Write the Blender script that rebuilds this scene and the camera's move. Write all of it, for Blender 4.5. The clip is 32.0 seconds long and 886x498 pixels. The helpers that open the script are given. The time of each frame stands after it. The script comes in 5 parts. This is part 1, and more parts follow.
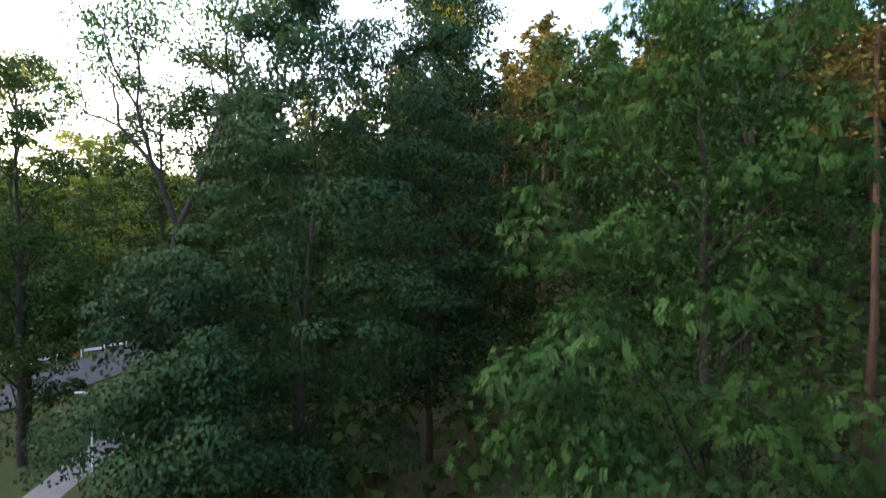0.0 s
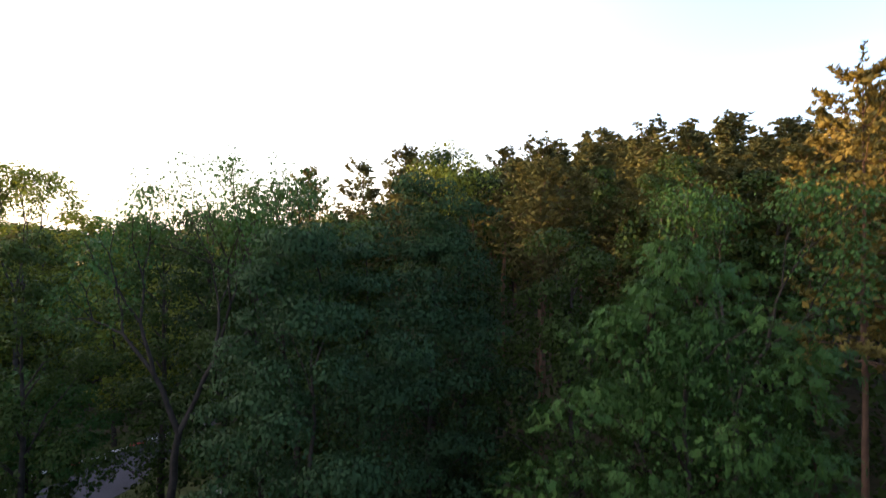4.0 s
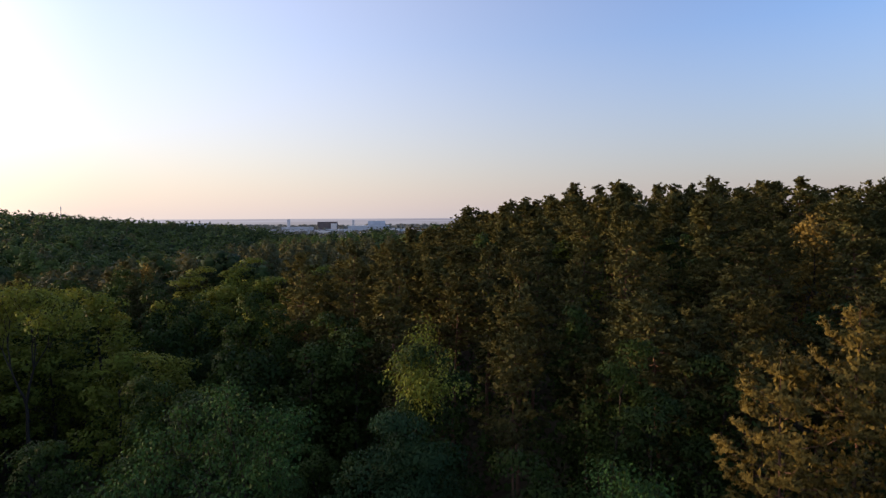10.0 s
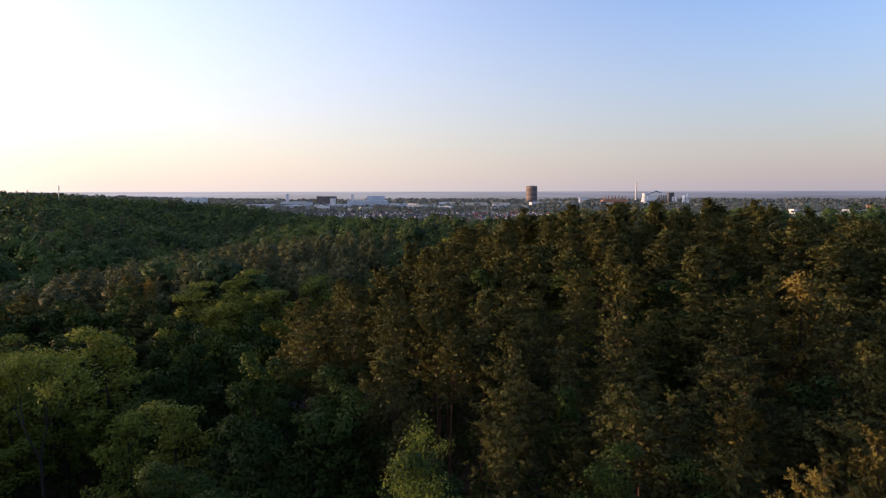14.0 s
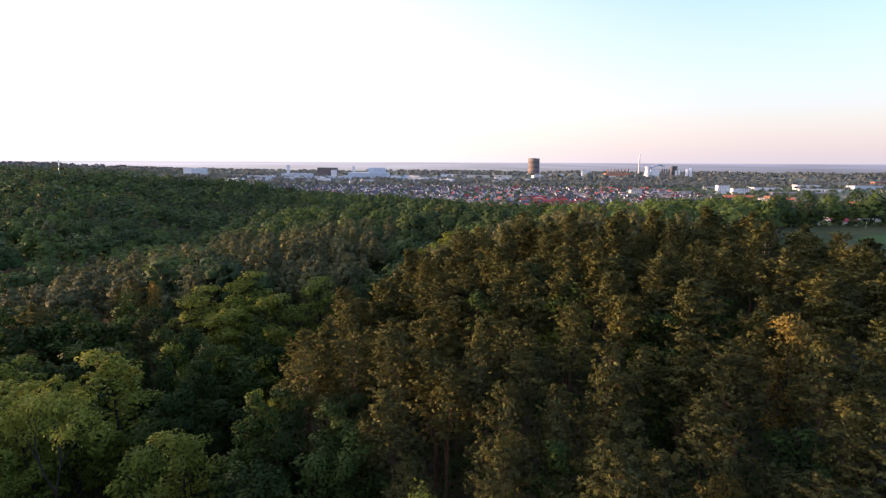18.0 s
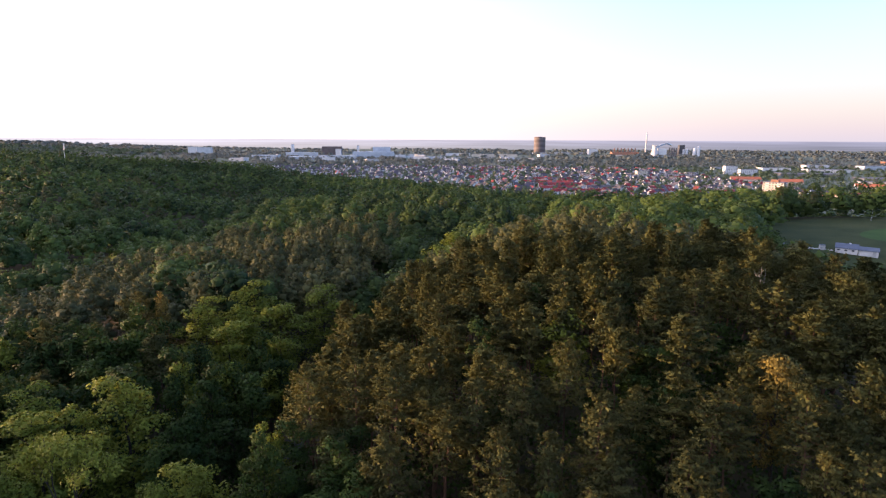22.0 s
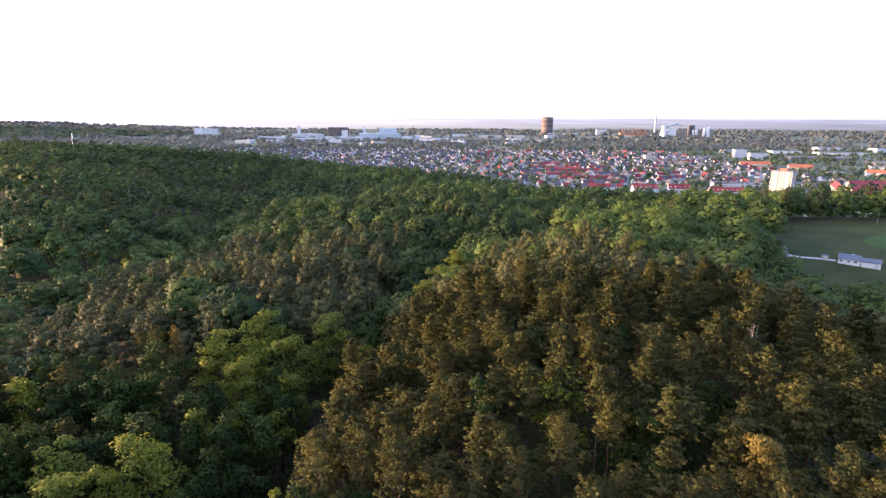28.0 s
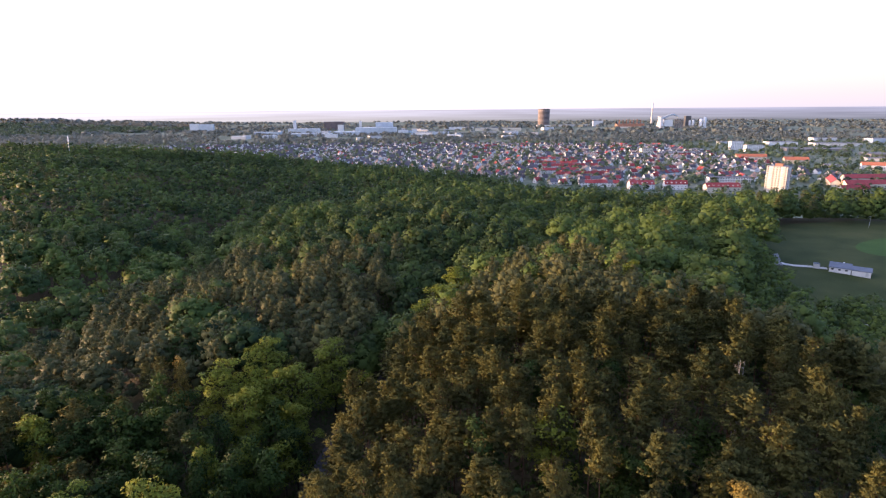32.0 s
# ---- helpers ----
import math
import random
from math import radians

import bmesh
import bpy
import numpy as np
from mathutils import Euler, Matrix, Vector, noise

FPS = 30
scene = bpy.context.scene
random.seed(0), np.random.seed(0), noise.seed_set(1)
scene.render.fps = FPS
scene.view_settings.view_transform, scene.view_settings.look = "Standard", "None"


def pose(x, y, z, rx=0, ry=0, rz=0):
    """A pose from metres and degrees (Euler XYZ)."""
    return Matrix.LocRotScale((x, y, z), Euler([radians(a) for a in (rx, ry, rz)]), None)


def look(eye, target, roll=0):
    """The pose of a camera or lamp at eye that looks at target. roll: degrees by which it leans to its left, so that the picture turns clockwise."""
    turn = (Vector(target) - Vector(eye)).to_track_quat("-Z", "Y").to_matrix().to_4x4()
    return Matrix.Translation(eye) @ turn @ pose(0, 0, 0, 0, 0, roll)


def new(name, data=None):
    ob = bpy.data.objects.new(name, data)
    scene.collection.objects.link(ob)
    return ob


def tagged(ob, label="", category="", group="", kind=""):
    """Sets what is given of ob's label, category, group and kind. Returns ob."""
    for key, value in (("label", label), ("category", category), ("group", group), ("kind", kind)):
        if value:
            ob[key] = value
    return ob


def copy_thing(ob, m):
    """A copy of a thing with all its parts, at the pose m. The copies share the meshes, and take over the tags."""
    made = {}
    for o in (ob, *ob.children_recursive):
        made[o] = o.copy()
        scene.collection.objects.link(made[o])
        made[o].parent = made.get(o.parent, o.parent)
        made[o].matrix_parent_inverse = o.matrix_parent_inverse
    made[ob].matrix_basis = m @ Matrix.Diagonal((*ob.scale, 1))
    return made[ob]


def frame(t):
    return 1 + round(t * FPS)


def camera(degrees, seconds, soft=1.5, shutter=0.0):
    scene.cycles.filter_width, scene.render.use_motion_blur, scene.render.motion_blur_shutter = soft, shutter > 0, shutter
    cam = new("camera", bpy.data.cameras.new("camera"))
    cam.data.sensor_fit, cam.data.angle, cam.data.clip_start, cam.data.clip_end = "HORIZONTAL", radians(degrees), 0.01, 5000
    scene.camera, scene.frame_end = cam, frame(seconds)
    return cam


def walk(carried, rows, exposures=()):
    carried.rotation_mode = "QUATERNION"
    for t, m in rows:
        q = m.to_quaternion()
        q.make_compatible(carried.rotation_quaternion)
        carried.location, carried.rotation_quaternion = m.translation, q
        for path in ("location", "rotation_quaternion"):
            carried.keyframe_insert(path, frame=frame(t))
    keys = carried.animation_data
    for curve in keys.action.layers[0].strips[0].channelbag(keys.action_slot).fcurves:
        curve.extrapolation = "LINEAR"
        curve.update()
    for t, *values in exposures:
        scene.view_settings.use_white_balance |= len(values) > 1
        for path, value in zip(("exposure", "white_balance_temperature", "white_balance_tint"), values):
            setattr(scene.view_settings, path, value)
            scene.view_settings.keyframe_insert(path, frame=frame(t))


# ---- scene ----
cam = camera(79.0, 32.0, 1.3, 1.0)
PATH = [
    (0, (0.018, 0.107, 17.92), (0.016, 2.105, 17.85), -0.0),
    (0.5, (0.069, 0.107, 18.731), (0.062, 2.106, 18.672), -0.0),
    (1, (0.063, 0.106, 19.6), (0.057, 2.106, 19.548), 0.0),
    (1.5, (0.091, 0.085, 20.602), (0.086, 2.085, 20.554), 0.0),
    (2, (0.131, 0.078, 21.618), (0.126, 2.078, 21.581), 0.1),
    (2.5, (0.148, 0.082, 22.625), (0.144, 2.082, 22.592), 0.0),
    (3, (0.188, 0.067, 23.587), (0.18, 2.067, 23.563), -0.0),
    (3.5, (0.199, -0.061, 24.602), (0.191, 1.939, 24.584), -0.0),
    (4, (0.26, -0.172, 25.612), (0.25, 1.828, 25.599), -0.0),
    (4.5, (0.284, -0.352, 26.678), (0.277, 1.648, 26.669), -0.0),
    (6.5, (0.366, -1.911, 31.466), (0.359, 0.088, 31.417), -0.3),
    (7, (0.594, -2.014, 32.431), (0.585, -0.015, 32.37), -0.3),
    (8, (0.941, -2.045, 34.326), (0.933, -0.046, 34.244), -0.3),
    (9, (1.351, -2.179, 36.259), (1.344, -0.181, 36.159), -0.2),
    (10, (1.709, -2.325, 38.149), (1.699, -0.328, 38.035), -0.3),
    (11, (1.855, -2.492, 40.066), (1.844, -0.496, 39.937), -0.3),
    (12, (1.876, -2.795, 42.29), (1.867, -0.801, 42.139), -0.3),
    (13, (1.842, -3.057, 44.594), (1.836, -1.065, 44.416), 0.0),
    (14, (1.987, -3.006, 46.879), (1.979, -1.017, 46.667), -0.1),
    (15, (1.924, -3.162, 48.959), (1.914, -1.176, 48.718), 0.2),
    (15.5, (1.948, -3.191, 49.92), (1.939, -1.207, 49.667), 0.2),
    (17.5, (2.208, -3.323, 53.573), (2.198, -1.346, 53.27), 0.3),
    (18, (2.315, -3.314, 54.459), (2.303, -1.34, 54.141), 0.3),
    (19, (2.502, -3.281, 56.143), (2.485, -1.31, 55.801), 0.2),
    (20, (2.726, -3.268, 57.871), (2.705, -1.302, 57.504), 0.2),
    (21, (3.068, -3.296, 59.961), (3.04, -1.334, 59.576), 0.2),
    (22, (3.027, -3.404, 61.822), (2.997, -1.444, 61.424), 0.3),
    (23, (2.999, -3.453, 63.852), (2.966, -1.496, 63.441), 0.3),
    (24, (2.918, -3.674, 65.906), (2.881, -1.72, 65.478), 0.5),
    (25, (2.958, -3.713, 68.083), (2.916, -1.763, 67.642), 0.5),
    (25.5, (3.072, -3.695, 69.246), (3.027, -1.747, 68.798), 0.5),
    (27.5, (3.636, -3.689, 73.732), (3.58, -1.746, 73.263), 0.2),
    (28, (3.632, -3.737, 74.706), (3.578, -1.794, 74.233), 0.2),
    (29, (3.85, -3.87, 77.038), (3.794, -1.93, 76.554), -0.0),
    (30, (4.026, -4.076, 79.184), (3.973, -2.138, 78.692), -0.2),
    (31, (4.037, -4.236, 81.478), (3.986, -2.3, 80.978), -0.4),
    (31.5, (3.97, -4.286, 82.675), (3.922, -2.35, 82.172), -0.4),
    (32, (3.922, -4.312, 83.708), (3.876, -2.377, 83.206), -0.4),
]
SUN_TURN, SUN_RISE = 84.0, 4.5
EXPOSURES = [(0, 3.02, 7100, 18), (2, 2.55, 7000, 20), (4, 1.85, 6850, 23), (4.5, 1.65, 6800, 24), (6.5, 0.2, 6300, 25), (10, 0.2, 6300, 25), (15, 0.48, 6300, 25), (17.5, 1.0, 6350, 27), (20, 1.1, 6350, 27), (25, 1.35, 6350, 28), (28, 1.68, 6300, 28), (30, 1.68, 6300, 28), (32, 1.35, 6300, 28)]
walk(cam, [(t, look(eye, target, roll)) for t, eye, target, roll in PATH], EXPOSURES)

# ---- sky and sun ----
world = bpy.data.worlds.new("evening_sky")
scene.world = world
world.use_nodes = True
wt = world.node_tree
sky = wt.nodes.new("ShaderNodeTexSky")
sky.sky_type, sky.sun_disc = "NISHITA", False
sky.sun_elevation, sky.sun_rotation = radians(SUN_RISE), radians(-SUN_TURN)
sky.air_density, sky.dust_density, sky.ozone_density = 1.3, 0.9, 2.6
sky.altitude = 100
# far land under the skyline, with distance haze painted into its colour
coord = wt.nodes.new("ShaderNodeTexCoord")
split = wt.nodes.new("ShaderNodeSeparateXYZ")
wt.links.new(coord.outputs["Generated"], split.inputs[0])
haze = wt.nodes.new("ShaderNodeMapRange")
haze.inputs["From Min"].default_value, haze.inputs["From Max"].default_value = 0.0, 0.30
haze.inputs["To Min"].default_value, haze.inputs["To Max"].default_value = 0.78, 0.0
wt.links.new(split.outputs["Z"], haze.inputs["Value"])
dusk = wt.nodes.new("ShaderNodeMix")
dusk.data_type = "RGBA"
dusk.inputs["B"].default_value = (2.5, 2.58, 2.85, 1)
wt.links.new(haze.outputs[0], dusk.inputs["Factor"])
clear = wt.nodes.new("ShaderNodeMix")
clear.data_type, clear.blend_type = "RGBA", "MULTIPLY"
clear.inputs["Factor"].default_value = 1.0
clear.inputs["B"].default_value = (2.15, 2.3, 2.95, 1)
wt.links.new(sky.outputs[0], clear.inputs["A"])
wt.links.new(clear.outputs["Result"], dusk.inputs["A"])
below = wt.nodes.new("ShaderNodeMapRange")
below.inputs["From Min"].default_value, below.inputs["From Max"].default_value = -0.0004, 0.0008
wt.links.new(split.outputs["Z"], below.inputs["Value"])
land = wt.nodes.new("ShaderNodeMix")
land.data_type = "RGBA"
# woods and fields in long bands; the haze fade leaves nearer land darker
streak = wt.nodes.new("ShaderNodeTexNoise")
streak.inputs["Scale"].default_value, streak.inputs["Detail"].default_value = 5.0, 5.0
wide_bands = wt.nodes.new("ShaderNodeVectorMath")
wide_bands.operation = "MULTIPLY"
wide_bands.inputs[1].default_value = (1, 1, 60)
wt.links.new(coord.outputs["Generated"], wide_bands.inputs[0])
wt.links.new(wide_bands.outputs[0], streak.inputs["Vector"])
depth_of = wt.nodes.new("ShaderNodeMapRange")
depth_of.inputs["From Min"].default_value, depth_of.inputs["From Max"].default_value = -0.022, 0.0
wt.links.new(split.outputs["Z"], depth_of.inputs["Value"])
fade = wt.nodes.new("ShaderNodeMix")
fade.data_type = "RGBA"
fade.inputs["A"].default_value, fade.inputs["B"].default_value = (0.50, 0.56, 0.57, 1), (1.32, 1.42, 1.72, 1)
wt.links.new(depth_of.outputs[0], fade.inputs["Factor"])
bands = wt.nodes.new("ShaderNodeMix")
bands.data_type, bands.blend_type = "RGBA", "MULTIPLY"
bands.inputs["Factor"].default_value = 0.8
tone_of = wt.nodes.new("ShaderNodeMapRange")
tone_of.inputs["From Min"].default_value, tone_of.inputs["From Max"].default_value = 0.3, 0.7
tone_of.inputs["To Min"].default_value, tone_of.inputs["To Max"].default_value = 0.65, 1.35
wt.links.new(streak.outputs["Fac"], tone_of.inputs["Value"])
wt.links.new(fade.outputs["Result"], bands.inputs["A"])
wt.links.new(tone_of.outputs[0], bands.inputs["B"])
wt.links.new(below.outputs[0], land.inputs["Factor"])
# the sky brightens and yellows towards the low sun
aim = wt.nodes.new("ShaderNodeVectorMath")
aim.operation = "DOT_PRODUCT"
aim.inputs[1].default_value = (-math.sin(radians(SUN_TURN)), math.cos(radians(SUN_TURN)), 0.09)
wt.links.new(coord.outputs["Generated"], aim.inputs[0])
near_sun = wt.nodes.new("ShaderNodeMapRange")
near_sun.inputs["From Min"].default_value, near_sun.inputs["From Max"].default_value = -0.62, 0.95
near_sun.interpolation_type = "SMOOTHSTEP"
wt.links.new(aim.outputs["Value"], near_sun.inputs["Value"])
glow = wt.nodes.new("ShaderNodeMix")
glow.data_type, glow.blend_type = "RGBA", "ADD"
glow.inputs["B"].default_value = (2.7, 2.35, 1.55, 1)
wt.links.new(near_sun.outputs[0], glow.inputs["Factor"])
wt.links.new(dusk.outputs["Result"], glow.inputs["A"])
# the broad bright haze round the sun itself
round_sun = wt.nodes.new("ShaderNodeMapRange")
round_sun.inputs["From Min"].default_value, round_sun.inputs["From Max"].default_value = 0.60, 1.0
round_sun.interpolation_type = "SMOOTHSTEP"
wt.links.new(aim.outputs["Value"], round_sun.inputs["Value"])
aureole = wt.nodes.new("ShaderNodeMix")
aureole.data_type, aureole.blend_type = "RGBA", "ADD"
aureole.inputs["B"].default_value = (5.0, 3.4, 1.6, 1)
wt.links.new(round_sun.outputs[0], aureole.inputs["Factor"])
wt.links.new(glow.outputs["Result"], aureole.inputs["A"])
wt.links.new(aureole.outputs["Result"], land.inputs["B"])
# sunward haze glow painted into the colour of the far land
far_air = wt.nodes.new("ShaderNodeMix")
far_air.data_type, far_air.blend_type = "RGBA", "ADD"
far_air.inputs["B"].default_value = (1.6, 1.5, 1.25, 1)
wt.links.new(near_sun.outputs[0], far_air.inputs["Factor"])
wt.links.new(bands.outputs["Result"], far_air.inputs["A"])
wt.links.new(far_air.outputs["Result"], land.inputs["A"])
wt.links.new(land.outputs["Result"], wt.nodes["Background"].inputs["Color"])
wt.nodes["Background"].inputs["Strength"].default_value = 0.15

sun_data = bpy.data.lights.new("low_sun", "SUN")
sun_data.energy, sun_data.angle, sun_data.color = 5.0, radians(2.5), (1.0, 0.64, 0.32)
sun = new("low_sun", sun_data)
to_sun = Vector((-math.sin(radians(SUN_TURN)) * math.cos(radians(SUN_RISE)), math.cos(radians(SUN_TURN)) * math.cos(radians(SUN_RISE)), math.sin(radians(SUN_RISE))))
sun.matrix_world = look(to_sun * 200, (0, 0, 0))


# ---- materials ----
def nodes_of(name):
    m = bpy.data.materials.new(name)
    m.use_nodes = True
    t = m.node_tree
    return m, t, t.nodes["Principled BSDF"]


def add(t, kind, **values):
    n = t.nodes.new(kind)
    for key, value in values.items():
        n.inputs[key.replace("_", " ")].default_value = value
    return n


def mixed(t, factor, a, b, blend="MIX"):
    n = t.nodes.new("ShaderNodeMix")
    n.data_type, n.blend_type = "RGBA", blend
    for socket, v in (("Factor", factor), ("A", a), ("B", b)):
        if isinstance(v, bpy.types.NodeSocket):
            t.links.new(v, n.inputs[socket])
        elif isinstance(v, (int, float)):
            n.inputs[socket].default_value = v
        else:
            n.inputs[socket].default_value = (*v, 1)
    return n.outputs["Result"]


def leaf_material(name, dark, light, shade=0.35, rough=0.6, tone=False):
    """Foliage: hue by tree, light and dark by leaf, and some light through the blade."""
    m, t, p = nodes_of(name)
    info, geo = t.nodes.new("ShaderNodeObjectInfo"), t.nodes.new("ShaderNodeNewGeometry")
    tex = add(t, "ShaderNodeTexNoise", Scale=0.35, Detail=2.0)
    t.links.new(geo.outputs["Position"], tex.inputs["Vector"])
    own = info.outputs["Random"]
    if tone:
        by_tree = t.nodes.new("ShaderNodeAttribute")
        by_tree.attribute_name = "tone"
        own = by_tree.outputs["Fac"]
    per_tree = mixed(t, own, dark, light)
    ramp = add(t, "ShaderNodeMapRange", From_Min=0.35, From_Max=0.65)
    t.links.new(tex.outputs["Fac"], ramp.inputs["Value"])
    both = mixed(t, ramp.outputs[0], per_tree, mixed(t, 0.5, per_tree, light))
    per_leaf = add(t, "ShaderNodeMapRange", To_Min=1.0 - shade, To_Max=1.0 + shade)
    t.links.new(geo.outputs["Random Per Island"], per_leaf.inputs["Value"])
    hsv = add(t, "ShaderNodeHueSaturation")
    t.links.new(both, hsv.inputs["Color"])
    t.links.new(per_leaf.outputs[0], hsv.inputs["Value"])
    t.links.new(hsv.outputs[0], p.inputs["Base Color"])
    p.inputs["Roughness"].default_value = rough
    p.inputs["Specular IOR Level"].default_value = 0.10
    through_leaf = t.nodes.new("ShaderNodeBsdfTranslucent")
    t.links.new(hsv.outputs[0], through_leaf.inputs["Color"])
    join = t.nodes.new("ShaderNodeMixShader")
    join.inputs[0].default_value = 0.3
    t.links.new(p.outputs[0], join.inputs[1])
    t.links.new(through_leaf.outputs[0], join.inputs[2])
    t.links.new(join.outputs[0], t.nodes["Material Output"].inputs["Surface"])
    return m


def rough_material(name, a, b, scale=3.0, rough=0.8, bump=0.3, detail=6.0, vary=0.0, metal=0.0, fine=30.0):
    """A surface with stains at one scale and grain at another."""
    m, t, p = nodes_of(name)
    geo = t.nodes.new("ShaderNodeNewGeometry")
    n1, n2 = add(t, "ShaderNodeTexNoise", Scale=scale, Detail=detail), add(t, "ShaderNodeTexNoise", Scale=fine, Detail=3.0)
    for n in (n1, n2):
        t.links.new(geo.outputs["Position"], n.inputs["Vector"])
    ramp = add(t, "ShaderNodeMapRange", From_Min=0.3, From_Max=0.7)
    t.links.new(n1.outputs["Fac"], ramp.inputs["Value"])
    base = mixed(t, ramp.outputs[0], a, b)
    grain = add(t, "ShaderNodeMapRange", To_Min=0.75, To_Max=1.25)
    t.links.new(n2.outputs["Fac"], grain.inputs["Value"])
    hsv = add(t, "ShaderNodeHueSaturation")
    t.links.new(base, hsv.inputs["Color"])
    if vary:
        info = t.nodes.new("ShaderNodeObjectInfo")
        own = add(t, "ShaderNodeMapRange", To_Min=1 - vary, To_Max=1 + vary)
        t.links.new(info.outputs["Random"], own.inputs["Value"])
        times = t.nodes.new("ShaderNodeMath")
        times.operation = "MULTIPLY"
        t.links.new(own.outputs[0], times.inputs[0])
        t.links.new(grain.outputs[0], times.inputs[1])
        t.links.new(times.outputs[0], hsv.inputs["Value"])
    else:
        t.links.new(grain.outputs[0], hsv.inputs["Value"])
    t.links.new(hsv.outputs[0], p.inputs["Base Color"])
    p.inputs["Roughness"].default_value, p.inputs["Metallic"].default_value = rough, metal
    p.inputs["Specular IOR Level"].default_value = 0.5 if rough < 0.7 else 0.15
    if bump:
        bp = add(t, "ShaderNodeBump", Strength=bump, Distance=0.05)
        t.links.new(n2.outputs["Fac"], bp.inputs["Height"])
        t.links.new(bp.outputs[0], p.inputs["Normal"])
    return m


OAK = leaf_material("oak_leaf", (0.018, 0.048, 0.019), (0.031, 0.070, 0.024), 0.14)
ROBINIA = leaf_material("robinia_leaf", (0.024, 0.068, 0.017), (0.040, 0.096, 0.021), 0.14)
BROAD = leaf_material("broadleaf_leaf", (0.016, 0.035, 0.010), (0.045, 0.076, 0.015), 0.24)
# fresh yellow-green leaf, lightened further for evening light on the crowns
BRIGHT = leaf_material("fresh_lit_leaf", (0.100, 0.134, 0.018), (0.165, 0.190, 0.026), 0.20)
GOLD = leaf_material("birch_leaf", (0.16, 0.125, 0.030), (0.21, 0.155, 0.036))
NEEDLE = leaf_material("pine_needle", (0.056, 0.067, 0.025), (0.122, 0.120, 0.036), 0.16)
# pine needle colour with warm evening sunlight painted in
SUNLIT_NEEDLE = leaf_material("sunlit_needle", (0.104, 0.088, 0.022), (0.142, 0.116, 0.028), 0.18)
FAR_NEEDLE = leaf_material("far_needle", (0.054, 0.064, 0.027), (0.112, 0.110, 0.038), 0.12, tone=True)
FAR_LEAF = leaf_material("far_leaf", (0.017, 0.036, 0.016), (0.092, 0.134, 0.030), 0.16, tone=True)
# leaf colours of far trees, paled and greyed to stand for distance haze
HAZY_PLAIN_LEAF = leaf_material("hazy_plain_leaf", (0.125, 0.145, 0.132), (0.175, 0.195, 0.172), 0.06, tone=True)
HAZY_TOWN_LEAF = leaf_material("hazy_town_leaf", (0.066, 0.100, 0.064), (0.115, 0.155, 0.085), 0.10, tone=True)
BARK = rough_material("grey_bark", (0.022, 0.018, 0.014), (0.045, 0.037, 0.030), 4, 0.9, 0.6, vary=0.2)
PINE_BARK = rough_material("pine_bark", (0.070, 0.044, 0.030), (0.125, 0.072, 0.046), 2, 0.85, 0.5, vary=0.2)
DEAD_WOOD = rough_material("bleached_wood", (0.15, 0.135, 0.12), (0.23, 0.21, 0.19), 3, 0.8, 0.3)
ASPHALT = rough_material("asphalt", (0.050, 0.050, 0.056), (0.070, 0.070, 0.077), 0.6, 0.85, 0.3)
PAVING = rough_material("path_paving", (0.14, 0.137, 0.13), (0.19, 0.185, 0.175), 1.2, 0.85, 0.3)
GALVANISED = rough_material("galvanised_steel", (0.38, 0.40, 0.41), (0.5, 0.51, 0.52), 5, 0.45, 0.1, metal=0.7)
WHITE_PAINT = rough_material("white_paint", (0.68, 0.68, 0.66), (0.8, 0.8, 0.78), 1.0, 0.6, 0.1)


def ground_material():
    """Leaf litter under the trees, grass on the meadow, fields and scrub on the plain."""
    m, t, p = nodes_of("soil_and_grass")
    geo = t.nodes.new("ShaderNodeNewGeometry")
    noises = []
    for scale, detail in ((0.004, 4), (0.05, 5), (1.4, 5)):
        n = add(t, "ShaderNodeTexNoise", Scale=scale, Detail=detail)
        t.links.new(geo.outputs["Position"], n.inputs["Vector"])
        r = add(t, "ShaderNodeMapRange", From_Min=0.38, From_Max=0.62)
        t.links.new(n.outputs["Fac"], r.inputs["Value"])
        noises.append(r.outputs[0])
    litter = mixed(t, noises[1], (0.045, 0.034, 0.022), (0.035, 0.045, 0.020))
    litter = mixed(t, noises[2], litter, (0.06, 0.05, 0.03))
    plain = mixed(t, noises[0], (0.10, 0.125, 0.09), (0.19, 0.20, 0.15))
    plain = mixed(t, noises[1], plain, (0.11, 0.135, 0.10))
    part_of = t.nodes.new("ShaderNodeSeparateXYZ")
    t.links.new(geo.outputs["Position"], part_of.inputs[0])
    low = add(t, "ShaderNodeMapRange", From_Min=-20.0, From_Max=-14.0)
    t.links.new(part_of.outputs["Z"], low.inputs["Value"])
    t.links.new(mixed(t, low.outputs[0], plain, litter), p.inputs["Base Color"])
    p.inputs["Roughness"].default_value = 0.95
    p.inputs["Specular IOR Level"].default_value = 0.1
    bp = add(t, "ShaderNodeBump", Strength=0.5, Distance=0.1)
    t.links.new(noises[2], bp.inputs["Height"])
    t.links.new(bp.outputs[0], p.inputs["Normal"])
    return m


SOIL = ground_material()
GRASS = rough_material("meadow_grass", (0.022, 0.036, 0.010), (0.056, 0.064, 0.021), 0.05, 0.95, 0.6, fine=3.0)


